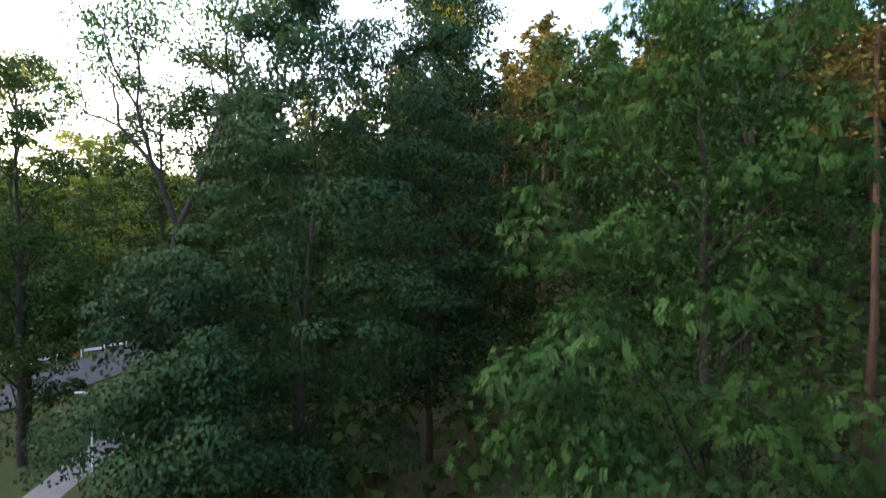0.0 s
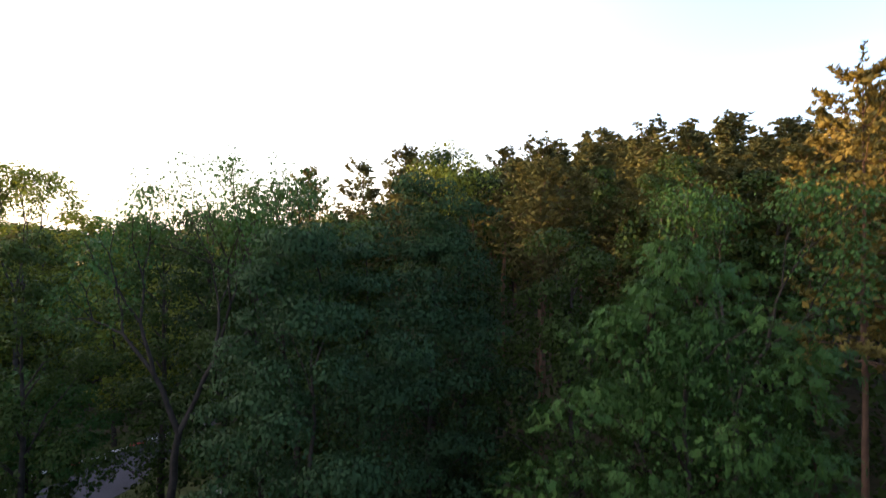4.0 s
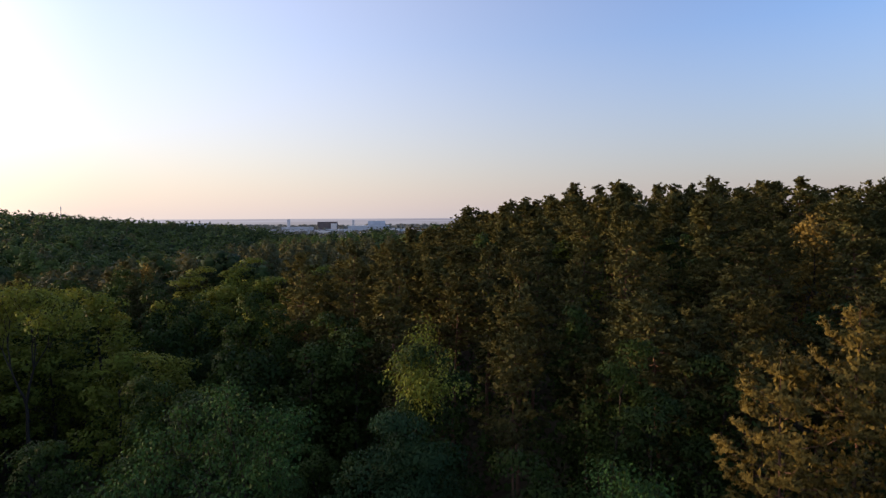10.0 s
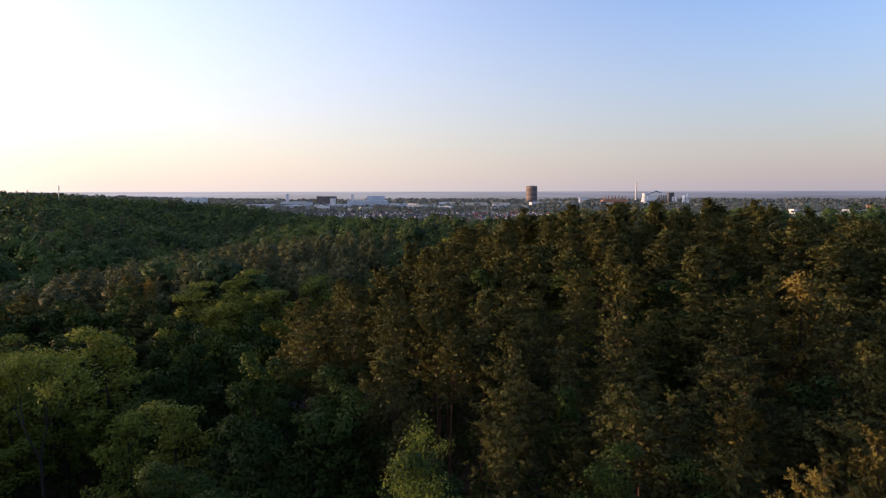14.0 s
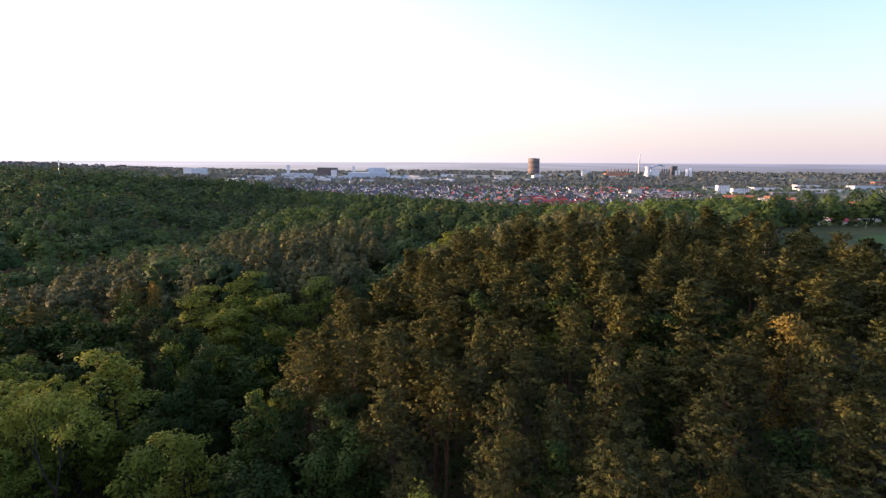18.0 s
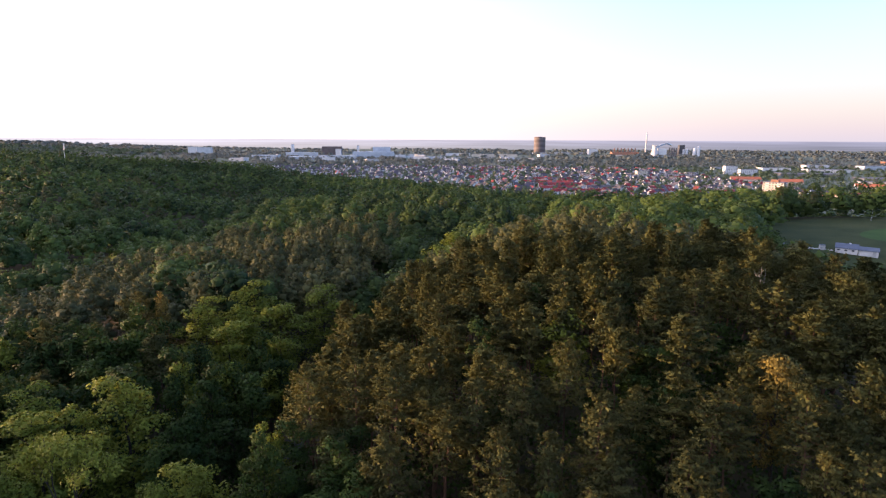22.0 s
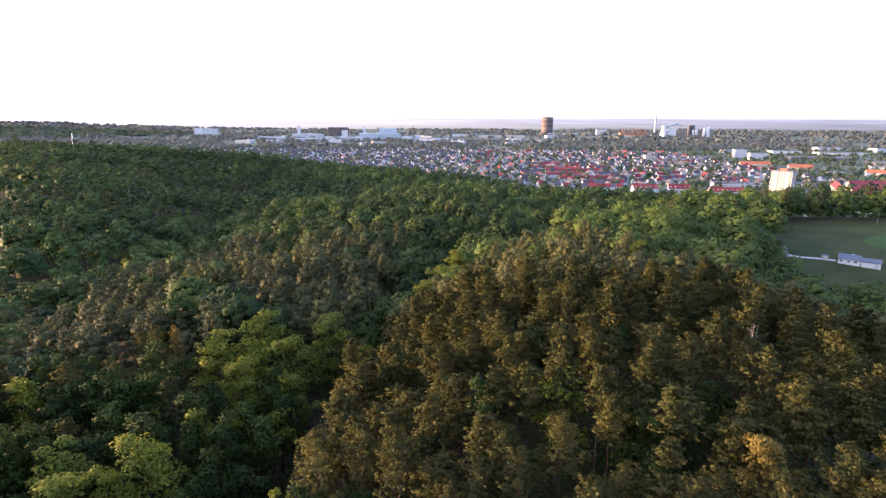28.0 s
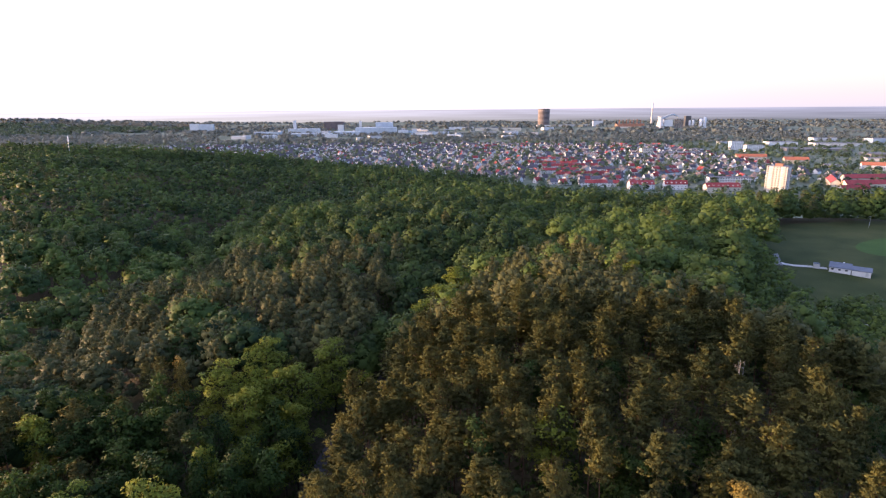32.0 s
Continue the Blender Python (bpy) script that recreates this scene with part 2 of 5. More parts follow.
# ---- building helpers ----
def mesh_np(name, verts, faces, material, smooth=False, normals=None):
    """A mesh from an array of vertices and one or more arrays of faces of equal size."""
    me = bpy.data.meshes.new(name)
    groups = faces if isinstance(faces, (list, tuple)) else [faces]
    groups = [np.asarray(g, np.int32) for g in groups if len(g)]
    me.vertices.add(len(verts))
    me.vertices.foreach_set("co", np.asarray(verts, np.float32).ravel())
    loops = np.concatenate([g.ravel() for g in groups])
    sizes = np.concatenate([np.full(len(g), g.shape[1], np.int32) for g in groups])
    me.loops.add(len(loops))
    me.loops.foreach_set("vertex_index", loops)
    me.polygons.add(len(sizes))
    me.polygons.foreach_set("loop_start", np.r_[0, np.cumsum(sizes)[:-1]].astype(np.int32))
    me.polygons.foreach_set("use_smooth", np.full(len(sizes), smooth))
    me.update(calc_edges=True)
    me.materials.append(material)
    if normals is not None:
        me.polygons.foreach_set("use_smooth", np.full(len(sizes), True))
        me.normals_split_custom_set_from_vertices(np.asarray(normals, np.float32))
    return me


def child(name, mesh, parent, label=""):
    ob = new(name, mesh)
    ob.parent = parent
    return tagged(ob, label)


def box_bm(bm, x0, y0, z0, x1, y1, z1):
    v = [bm.verts.new(c) for c in ((x0, y0, z0), (x1, y0, z0), (x1, y1, z0), (x0, y1, z0), (x0, y0, z1), (x1, y0, z1), (x1, y1, z1), (x0, y1, z1))]
    for f in ((3, 2, 1, 0), (4, 5, 6, 7), (0, 1, 5, 4), (1, 2, 6, 5), (2, 3, 7, 6), (3, 0, 4, 7)):
        bm.faces.new([v[i] for i in f])


def bm_mesh(name, bm, material, bevel=0.0):
    if bevel:
        bmesh.ops.bevel(bm, geom=bm.edges[:], offset=bevel, segments=1, affect="EDGES")
    me = bpy.data.meshes.new(name)
    bm.to_mesh(me)
    bm.free()
    me.materials.append(material)
    return me


def box_mesh(name, size, material, centre=(0, 0, 0), bevel=0.0):
    bm = bmesh.new()
    (a, b, c), (x, y, z) = size, centre
    box_bm(bm, x - a / 2, y - b / 2, z, x + a / 2, y + b / 2, z + c)
    return bm_mesh(name, bm, material, bevel)


def unit(v):
    return v / np.maximum(np.linalg.norm(v, axis=-1, keepdims=True), 1e-9)


def tube(path, radii, sides=6):
    """Vertices and quads of a round limb along a path."""
    path, n = np.asarray(path, float), len(path)
    ahead = unit(np.gradient(path, axis=0))
    side = unit(np.cross(ahead, np.where(np.abs(ahead[:, 2:]) > 0.9, [[1.0, 0, 0]], [[0, 0, 1.0]])))
    up = np.cross(side, ahead)
    a = np.linspace(0, 2 * np.pi, sides, endpoint=False)
    ring = path[:, None] + np.asarray(radii)[:, None, None] * (np.cos(a)[None, :, None] * side[:, None] + np.sin(a)[None, :, None] * up[:, None])
    i, j = np.meshgrid(np.arange(n - 1), np.arange(sides), indexing="ij")
    k = (j + 1) % sides
    quads = np.stack([i * sides + j, i * sides + k, (i + 1) * sides + k, (i + 1) * sides + j], -1).reshape(-1, 4)
    return ring.reshape(-1, 3), quads


def joined(pieces):
    verts, faces, at = [], [], 0
    for v, f in pieces:
        verts.append(v)
        faces.append(f + at)
        at += len(v)
    return np.concatenate(verts), np.concatenate(faces)


def blades(rng, place, way, face, size, wide=0.34):
    """One folded leaf blade a row: a kite from its stalk at place along way, facing face."""
    side = unit(np.cross(way, face))
    face = np.cross(side, way)
    s = size[:, None]
    mid = place + way * s * 0.5
    v = np.stack([place, mid + side * s * wide + face * s * 0.08, place + way * s - face * s * 0.12, mid - side * s * wide + face * s * 0.08], 1)
    return v.reshape(-1, 3), np.arange(len(place) * 4).reshape(-1, 4)

# ---- terrain ----
PLAIN = -25.0
# the last near hill is added out of view at left to block low sun
NEAR_HILLS = [(0, 0, 60, -5.8), (60, 30, 60, 14.8), (45, 85, 45, 10), (60, 135, 50, 12.2), (10, 80, 45, 3.1), (-60, 60, 60, 4.3), (-60, 130, 60, 9.3), (150, 210, 70, 10.8), (90, 240, 70, 10.6), (20, 200, 70, 10.2), (-60, 230, 80, 12.6), (-190, 210, 80, 8.8), (260, 120, 90, 31.2), (-105, 15, 38, 12.2)]
FAR_HILLS = [(210, 300, 90, 11.8), (-200, 330, 110, 1.9), (-120, 320, 80, 3.5), (-430, 520, 150, 31.9), (-280, 560, 120, -1.1), (-100, 470, 110, 10.3), (50, 400, 110, 18.2), (0, 550, 120, 2.1), (180, 380, 100, 10.2), (-3000, 3600, 700, 57.1), (-800, 600, 300, 46.1), (-150, -100, 150, 25.8), (100, -80, 120, 17.7), (-330, 180, 120, 26.5), (290, 300, 70, 23.3), (-60, 650, 90, 10.9), (-250, 700, 110, 16.8)]
GULLY = [(-24, 78, 13, -4), (-26, 100, 13, -5.5), (-19, 127, 14, -6), (-11, 153, 15, -6), (0, 182, 16, -5)]
FOLDS = [(-124, 150, 26, -7.2), (-83, 203, 24, -1.9), (-42, 220, 26, -2.2), (-57, 295, 30, 1.3), (-62, 360, 34, 1.4), (-118, 327, 26, 4.9), (-133, 213, 24, -10.6), (-134, 265, 26, -12.0), (-158, 305, 28, -10.5), (-163, 359, 28, -12.8), (-222, 271, 36, -0.4), (-215, 335, 34, 2.7), (-300, 388, 60, 13.6), (-388, 487, 70, 2.2), (-307, 559, 60, -3.7), (-248, 476, 50, -10.9), (-153, 500, 60, -5.5), (-200, 675, 70, -3.7), (0, 309, 40, 8.6), (57, 307, 36, -7.6), (180, 580, 90, -2.9), (80, 205, 34, 2.1)]
FAR_FOLDS = [(-520, 560, 42, -8), (-450, 600, 42, -9), (-372, 638, 42, -9), (-300, 640, 40, -6), (-600, 690, 60, 8), (-480, 715, 55, 9), (-380, 740, 50, 8), (-290, 760, 45, 7), (-700, 830, 70, 8), (-560, 850, 70, 9), (-440, 880, 60, 9), (-640, 760, 45, -7), (-520, 785, 45, -8), (-400, 810, 45, -6)]
HILLS = np.array(NEAR_HILLS + FAR_HILLS + GULLY + FOLDS + FAR_FOLDS, float)


def ground_z(x, y):
    x, y = np.asarray(x, float)[..., None], np.asarray(y, float)[..., None]
    d = (x - HILLS[:, 0]) ** 2 + (y - HILLS[:, 1]) ** 2
    return PLAIN + (HILLS[:, 3] * np.exp(-d / (2 * HILLS[:, 2] ** 2))).sum(-1)


def sheet(name, xs, ys, lift, material):
    """A piece of ground that follows the terrain."""
    gx, gy = np.meshgrid(xs, ys)
    v = np.stack([gx, gy, ground_z(gx, gy) + lift], -1).reshape(-1, 3)
    i, j = np.meshgrid(np.arange(len(ys) - 1), np.arange(len(xs) - 1), indexing="ij")
    a = i * len(xs) + j
    q = np.stack([a, a + 1, a + len(xs) + 1, a + len(xs)], -1).reshape(-1, 4)
    return mesh_np(name, v, q, material, True)


grow = np.sinh(np.linspace(-5.2, 5.2, 170)) / np.sinh(5.2)
tagged(new("ground", sheet("ground", grow * 5200, 150 + grow * 5200, 0, SOIL)), "dark leaf-littered forest soil running out into fields", "ground", kind="structure")


def ribbon(name, line, width, lift, material, label, category, thick=0.12):
    """A paved strip with a real edge, laid along a line of points."""
    line = np.asarray(line, float)
    n = 60
    s = np.linspace(0, len(line) - 1, n)
    pts = np.stack([np.interp(s, np.arange(len(line)), line[:, k]) for k in (0, 1)], -1)
    for _ in range(6):
        pts[1:-1] = (pts[:-2] + 2 * pts[1:-1] + pts[2:]) / 4
    ahead = unit(np.gradient(pts, axis=0))
    side = np.stack([-ahead[:, 1], ahead[:, 0]], -1)
    rows = []
    mid = ground_z(pts[:, 0], pts[:, 1]) + lift
    for k, dz in ((-0.5, -thick), (-0.5, 0), (-0.17, 0.02), (0.17, 0.02), (0.5, 0), (0.5, -thick)):
        xy = pts + side * width * k
        rows.append(np.c_[xy, mid + dz])
    v = np.stack(rows, 1).reshape(-1, 3)
    i, j = np.meshgrid(np.arange(n - 1), np.arange(5), indexing="ij")
    a = i * 6 + j
    q = np.stack([a, a + 1, a + 7, a + 6], -1).reshape(-1, 4)
    return tagged(new(name, mesh_np(name, v, q, material)), label, category, kind="structure"), pts, side, mid


# ---- tree kinds ----
def clump_leaves(rng, centre, wide, high, n, size):
    """Leaves on the upper shell of a flattened pad of foliage: stalks, ways, faces and sizes."""
    a, u = rng.uniform(0, 2 * np.pi, n), rng.uniform(-0.55, 1, n)
    r = np.sqrt(np.clip(1 - u * u, 0, 1)) * rng.uniform(0.55, 1.08, n)
    out = np.stack([np.cos(a) * r, np.sin(a) * r, u], -1)
    place = centre + out * [wide, wide, high]
    face = unit(out * [0.7, 0.7, 1.0] + [0, 0, 0.45] + rng.normal(0, 0.5, (n, 3)))
    way = unit(np.stack([np.cos(a), np.sin(a), -0.35 - 0.3 * r], -1) + rng.normal(0, 0.55, (n, 3)))
    way = unit(way - face * (way * face).sum(-1, keepdims=True))
    return place, way, face, size * rng.uniform(0.7, 1.25, n)


def compound(rng, place, way, face, size, pairs=6):
    """Feathered leaves: paired leaflets along a drooping rib."""
    side, out_v, at = unit(np.cross(way, face)), [], []
    for k in range(pairs * 2 + 1):
        along = (0.18 + 0.72 * (k // 2) / pairs) if k < pairs * 2 else 0.9
        turn = 0 if k == pairs * 2 else (1 if k % 2 else -1)
        stalk = place + way * (size * along)[:, None] - face * (size * 0.22 * along**2)[:, None]
        w = unit(way * (0.35 if turn else 1) + side * turn + rng.normal(0, 0.12, way.shape))
        v, _ = blades(rng, stalk, w, unit(face + rng.normal(0, 0.2, face.shape)), size * (0.30 if turn else 0.26), 0.27)
        out_v.append(v.reshape(-1, 4, 3))
    v = np.concatenate(out_v).reshape(-1, 3)
    return v, np.arange(len(v)).reshape(-1, 4)


def broadleaf(seed, high, wide, base, clumps, pad, leaves, size, leaf, bark=None, feathered=False, limbs=10, trunk=0.22, flat=0.5, blade=0.36, split=False, inner=700):
    """A broad-leaved tree at the origin: trunk, limbs and a crown of many leaf pads."""
    rng = np.random.default_rng(seed)
    bark = bark or BARK
    tree = new("broadleaf_tree", None)
    lean = rng.normal(0, 0.02, 2) * high
    zs = np.linspace(-0.8, high * 0.86, 9)
    path = np.stack([lean[0] * (zs / high) ** 2 + rng.normal(0, 0.08, 9), lean[1] * (zs / high) ** 2 + rng.normal(0, 0.08, 9), zs], -1)
    path[:2, :2] = 0
    stem = tube(path, trunk * np.linspace(1.15, 0.14, 9), 8)
    # the crown swells into rounded boughs, and every bough carries its own pads of leaves
    boughs = max(5, clumps // 6)
    u = (np.arange(boughs) + rng.uniform(0.1, 0.9, boughs)) / boughs
    a = np.arange(boughs) * 2.39996 + rng.normal(0, 0.5, boughs)
    profile = np.sqrt(np.sin(np.pi * np.clip(0.10 + 0.86 * u, 0, 1)))
    r = wide * profile * (1.0 - 0.30 * u**2) * rng.uniform(0.42, 0.82, boughs)
    swell = wide * 0.40 * rng.uniform(0.75, 1.25, boughs) * (1.1 - 0.35 * u)
    mid = np.stack([np.cos(a) * r, np.sin(a) * r, base + swell * 0.3 + (high - base - swell * 0.9) * u], -1)
    own = rng.permutation(np.arange(clumps) % boughs)
    t, w = rng.uniform(0, 2 * np.pi, clumps), rng.uniform(-0.35, 1.0, clumps)
    q = np.sqrt(1 - w * w)
    ball = np.stack([np.cos(t) * q, np.sin(t) * q, w], -1)
    centres = mid[own] + ball * swell[own, None] * [1, 1, 0.85] * rng.uniform(0.75, 1.1, (clumps, 1)) - [0, 0, pad * 0.3]
    z = np.clip(centres[:, 2], 0, high)
    order = np.argsort(z)
    centres, ball, z = centres[order], ball[order], z[order]
    centres[:, :2] += np.outer((z / high) ** 2, lean)
    wood, sets = [], []
    for k, c in enumerate(centres):
        if k % max(1, clumps // limbs) == 0:
            z0 = max(base * 0.75, c[2] - 0.75 * np.hypot(*c[:2]) - 0.5)
            root = np.array([np.interp(z0, zs, path[:, 0]), np.interp(z0, zs, path[:, 1]), z0])
            s = np.linspace(0, 1, 6)[:, None]
            bend = root + (c - root) * s + np.array([0, 0, 0.10 * np.hypot(*c[:2])]) * np.sin(np.pi * s) + rng.normal(0, 0.12, (6, 3)) * s
            wood.append(tube(bend, trunk * 0.30 * np.linspace(1, 0.15, 6), 5))
        grow_by = rng.uniform(0.7, 1.2)
        sets.append(clump_leaves(rng, c, pad * grow_by, pad * flat * grow_by, leaves, size))
    if split:
        child("trunk", mesh_np("trunk", *stem, bark, True), tree)
        for v, f in wood:
            child("limb", mesh_np("limb", v, f, bark, True), tree)
    else:
        child("trunk", mesh_np("trunk", *joined([stem, *wood]), bark, True), tree)
    place, way, face, sizes = (np.concatenate(s) for s in zip(*sets))
    made = compound(rng, place, way, face, sizes) if feathered else blades(rng, place, way, face, sizes, blade)
    middle = np.array([0, 0, base + 0.45 * (high - base)])
    soft = unit(0.45 * unit(place - np.repeat(centres, leaves, 0)) + 0.40 * np.repeat(ball, leaves, 0) + 0.25 * unit((place - middle) / [wide, wide, 0.55 * (high - base)]) + 0.35 * face)
    soft = np.repeat(np.tile(soft, (13, 1)) if feathered else soft, 4, 0)
    # shaded foliage deep inside the crown
    m = inner
    t, w = rng.uniform(0, 2 * np.pi, m), rng.uniform(0, 1, m)
    reach = wide * 0.62 * np.sqrt(np.sin(np.pi * np.clip(0.12 + 0.8 * w, 0, 1))) * np.sqrt(rng.uniform(0, 1, m))
    deep = np.stack([np.cos(t) * reach, np.sin(t) * reach, base + (high - base) * 0.86 * w], -1)
    inw = unit(rng.normal(0, 1, (m, 3)))
    inf = unit(np.cross(inw, rng.normal(0, 1, (m, 3))))
    dv, df = blades(rng, deep, inw, inf, (0.08 if feathered else size) * rng.uniform(1.0, 1.7, m), 0.36)
    made = (np.concatenate([made[0], dv]), np.concatenate([made[1], df + len(made[0])]))
    soft = np.concatenate([soft, np.repeat(unit(inf * 0.5 + (deep - middle) / wide), 4, 0)])
    child("crown", mesh_np("crown", *made, leaf, normals=soft), tree)
    return tree


def open_tree(seed, high, fork, spread, leaves, size, leaf, trunk=0.22, split=False, droop=0.25, levels=5):
    """A thin-leaved tree that forks again and again, with loose bunches of leaves along its twigs."""
    rng = np.random.default_rng(seed)
    tree = new("robinia_tree", None)
    runs, bunches = [], []

    def grow(start, way, long, thick, level):
        bend = unit(way + rng.normal(0, 0.10, 3))
        s = np.linspace(0, 1, 5)[:, None]
        pts = start + way * long * s * (1 - s) + (start * 0 + (way * 0.45 + bend * 0.55) * long) * s * s + rng.normal(0, 0.035 * long, (5, 3)) * s * (1 - s) * 2
        runs.append((level, pts, thick * np.linspace(1, 0.7, 5)))
        if level >= levels - 2:
            for k in (2, 3, 4):
                bunches.append(pts[k] + rng.normal(0, 0.14, 3))
        if level == levels:
            return
        n = 3 if level and rng.uniform() < 0.45 else 2
        turn = rng.uniform(0, 6.28)
        for k in range(n):
            a = turn + k * 6.283 / n + rng.normal(0, 0.3)
            across = unit(np.cross(bend, [np.cos(a), np.sin(a), 0.2]))
            open_by = spread * rng.uniform(0.55, 1.2) * (0.75 if level == 0 else 1.0)
            grow(pts[-1], unit(bend + across * open_by + [0, 0, 0.16]), long * rng.uniform(0.66, 0.88), thick * (0.66 if n == 2 else 0.56), level + 1)

    grow(np.array([0, 0, fork]), unit(np.array([rng.normal(0, 0.06), rng.normal(0, 0.06), 1])), (high - fork) * 0.26, trunk * 0.72, 0)
    top = max(r[1][:, 2].max() for r in runs)
    fit = (high - fork) / (top - fork)
    shape = lambda p: np.c_[p[:, :2], fork + (p[:, 2] - fork) * fit]
    stem = np.array([[0, 0, -0.8], [0.05, 0, fork * 0.3], [0.0, 0.06, fork * 0.7], [0, 0, fork]])
    pieces = [(0, stem, trunk * np.array([1.15, 1.0, 0.85, 0.72]))] + [(lv, shape(p), r) for lv, p, r in runs]
    if split:
        child("trunk", mesh_np("trunk", *tube(pieces[0][1], pieces[0][2], 8), BARK, True), tree)
        for lv, p, r in pieces[1:]:
            if lv < 3:
                child("limb", mesh_np("limb", *tube(p, r, 6), BARK, True), tree)
        tagged(child("twig", mesh_np("twig", *joined([tube(p, r, 4) for lv, p, r in pieces[1:] if lv >= 3]), BARK, True), tree), kind="stuff")
    else:
        child("trunk", mesh_np("trunk", *joined([tube(p, r, 5) for _, p, r in pieces]), BARK, True), tree)
    at = np.repeat(shape(np.array(bunches)), leaves, 0)
    off = rng.normal(0, 1, at.shape) * [0.33, 0.33, 0.20]
    face = unit(off * 1.2 + [0, 0, 0.8] + rng.normal(0, 0.35, at.shape))
    way = unit(off + [0, 0, -droop] + rng.normal(0, 0.3, at.shape))
    way = unit(way - face * (way * face).sum(-1, keepdims=True))
    v, q = blades(rng, at + off, way, face, size * rng.uniform(0.7, 1.3, len(at)), 0.30)
    child("crown", mesh_np("crown", v, q, leaf, normals=np.repeat(unit(face + [0, 0, 0.2]), 4, 0)), tree)
    return tree


def pine(seed, high, wide, base, whorls, arms, tufts, needles, size, leaf=None, trunk=0.17, split=False, thin=0.21):
    """A Scots pine at the origin: a bare trunk, whorls of upswept branches, and fans of needle tufts on each of them."""
    rng = np.random.default_rng(seed)
    tree = new("pine_tree", None)
    zs = np.linspace(-0.8, high * 0.97, 9)
    path = np.stack([rng.normal(0, 0.07, 9), rng.normal(0, 0.07, 9), zs], -1)
    path[:2, :2] = 0
    stem = tube(path, trunk * np.linspace(1.1, 0.10, 9), 7)
    wood, at, axes, out = [], [], [], []
    lopsided, heavy = rng.uniform(0, 6.28), rng.uniform(0.05, 0.28)
    for k in range(whorls):
        u = ((k + rng.uniform(0, 0.8)) / whorls) ** 0.95
        z = base + (high - base) * 0.94 * u
        spin = rng.uniform(0, 6.28)
        n = max(2, arms + int(rng.integers(-1, 2)))
        for b in range(n):
            if rng.uniform() < 0.12:
                continue
            a = spin + b * 6.283 / n + rng.normal(0, 0.28)
            away = np.array([np.cos(a), np.sin(a), 0.0])
            long = wide * min(1.0, 0.62 + 1.6 * u) * (1.0 - u) ** 0.50 * 1.12 * rng.uniform(0.5, 1.12) * (1 + heavy * np.cos(a - lopsided)) + 0.10
            rise = long * (0.0 + 0.60 * u) + rng.normal(0, 0.22)
            root = np.array([np.interp(z, zs, path[:, 0]), np.interp(z, zs, path[:, 1]), z])
            side = np.array([-away[1], away[0], 0.0])
            line = lambda t: root + away * long * t[:, None] + np.array([0, 0, 1.0]) * (rise * t**1.7 - 0.10 * long * np.sin(np.pi * t))[:, None]
            wood.append(tube(line(np.linspace(0, 0.95, 4)), trunk * np.array([0.26, 0.19, 0.13, 0.05]) * (1.1 - 0.6 * u), 4))
            # the needles crowd into one or two flat cushions towards the end of the branch
            m = max(4, int(tufts * (0.4 + 0.8 * long / wide)))
            t = np.where(rng.uniform(0, 1, m) < 0.72, rng.normal(0.92, 0.11, m), rng.normal(0.52, 0.12, m))
            plate = (0.30 + 0.16 * long) * np.where(t > 0.7, 1.0, 0.7)
            across = rng.normal(0, 0.55, m) * plate
            lift = np.abs(rng.normal(0, 0.16, m)) * (1.2 - np.abs(across) / (plate * 1.6))
            at.append(line(t) + side * across[:, None] + np.stack([np.zeros(m), np.zeros(m), lift], -1))
            axes.append(unit(away * 0.34 + side * (across / plate)[:, None] * 0.26 + np.array([0, 0, 0.95]) + rng.normal(0, 0.20, (m, 3))))
            out.append(np.repeat(unit(away + np.array([0, 0, 0.30 + 1.1 * u]))[None], m, 0))
    crest = np.stack([path[-1, 0] + rng.normal(0, 0.14, 9), path[-1, 1] + rng.normal(0, 0.14, 9), high * 0.955 + np.linspace(0, 0.045, 9) * high], -1)
    at.append(crest), axes.append(unit(rng.normal(0, 0.35, (9, 3)) + [0, 0, 1])), out.append(np.repeat([[0, 0, 1.0]], 9, 0))
    if split:
        child("trunk", mesh_np("trunk", *stem, PINE_BARK, True), tree)
        for v, f in wood:
            child("branch", mesh_np("branch", v, f, PINE_BARK, True), tree)
    else:
        child("trunk", mesh_np("trunk", *joined([stem, *wood]), PINE_BARK, True), tree)
    at, axes, out = (np.repeat(np.concatenate(q), needles, 0) for q in (at, axes, out))
    ring = unit(np.cross(axes, rng.normal(0, 1, axes.shape)))
    way = unit(axes * rng.uniform(0.35, 1.3, (len(at), 1)) + ring * 0.7)
    face = unit(axes + rng.normal(0, 0.45, axes.shape))
    face = unit(face - way * (face * way).sum(-1, keepdims=True))
    v, q = blades(rng, at - way * size * 0.12, way, face, size * rng.uniform(0.7, 1.25, len(at)), thin)
    soft = np.repeat(unit(0.22 * face + 0.75 * out + 0.28 * ring), 4, 0)
    # older needles close to the stem
    m = whorls * arms * 9
    t, w = rng.uniform(0, 2 * np.pi, m), rng.uniform(0, 1, m)
    reach = wide * 0.68 * (1 - w) ** 0.55 * np.sqrt(rng.uniform(0, 1, m))
    deep = np.stack([np.cos(t) * reach, np.sin(t) * reach, base + 0.4 + (high - base) * 0.88 * w], -1)
    inw = unit(rng.normal(0, 1, (m, 3)))
    inf = unit(np.cross(inw, rng.normal(0, 1, (m, 3))))
    dv, df = blades(rng, deep, inw, inf, size * rng.uniform(0.9, 1.7, m), 0.26)
    v, q, soft = np.concatenate([v, dv]), np.concatenate([q, df + len(v)]), np.concatenate([soft, np.repeat(unit(inf * 0.5 + deep * [1, 1, 0] / wide), 4, 0)])
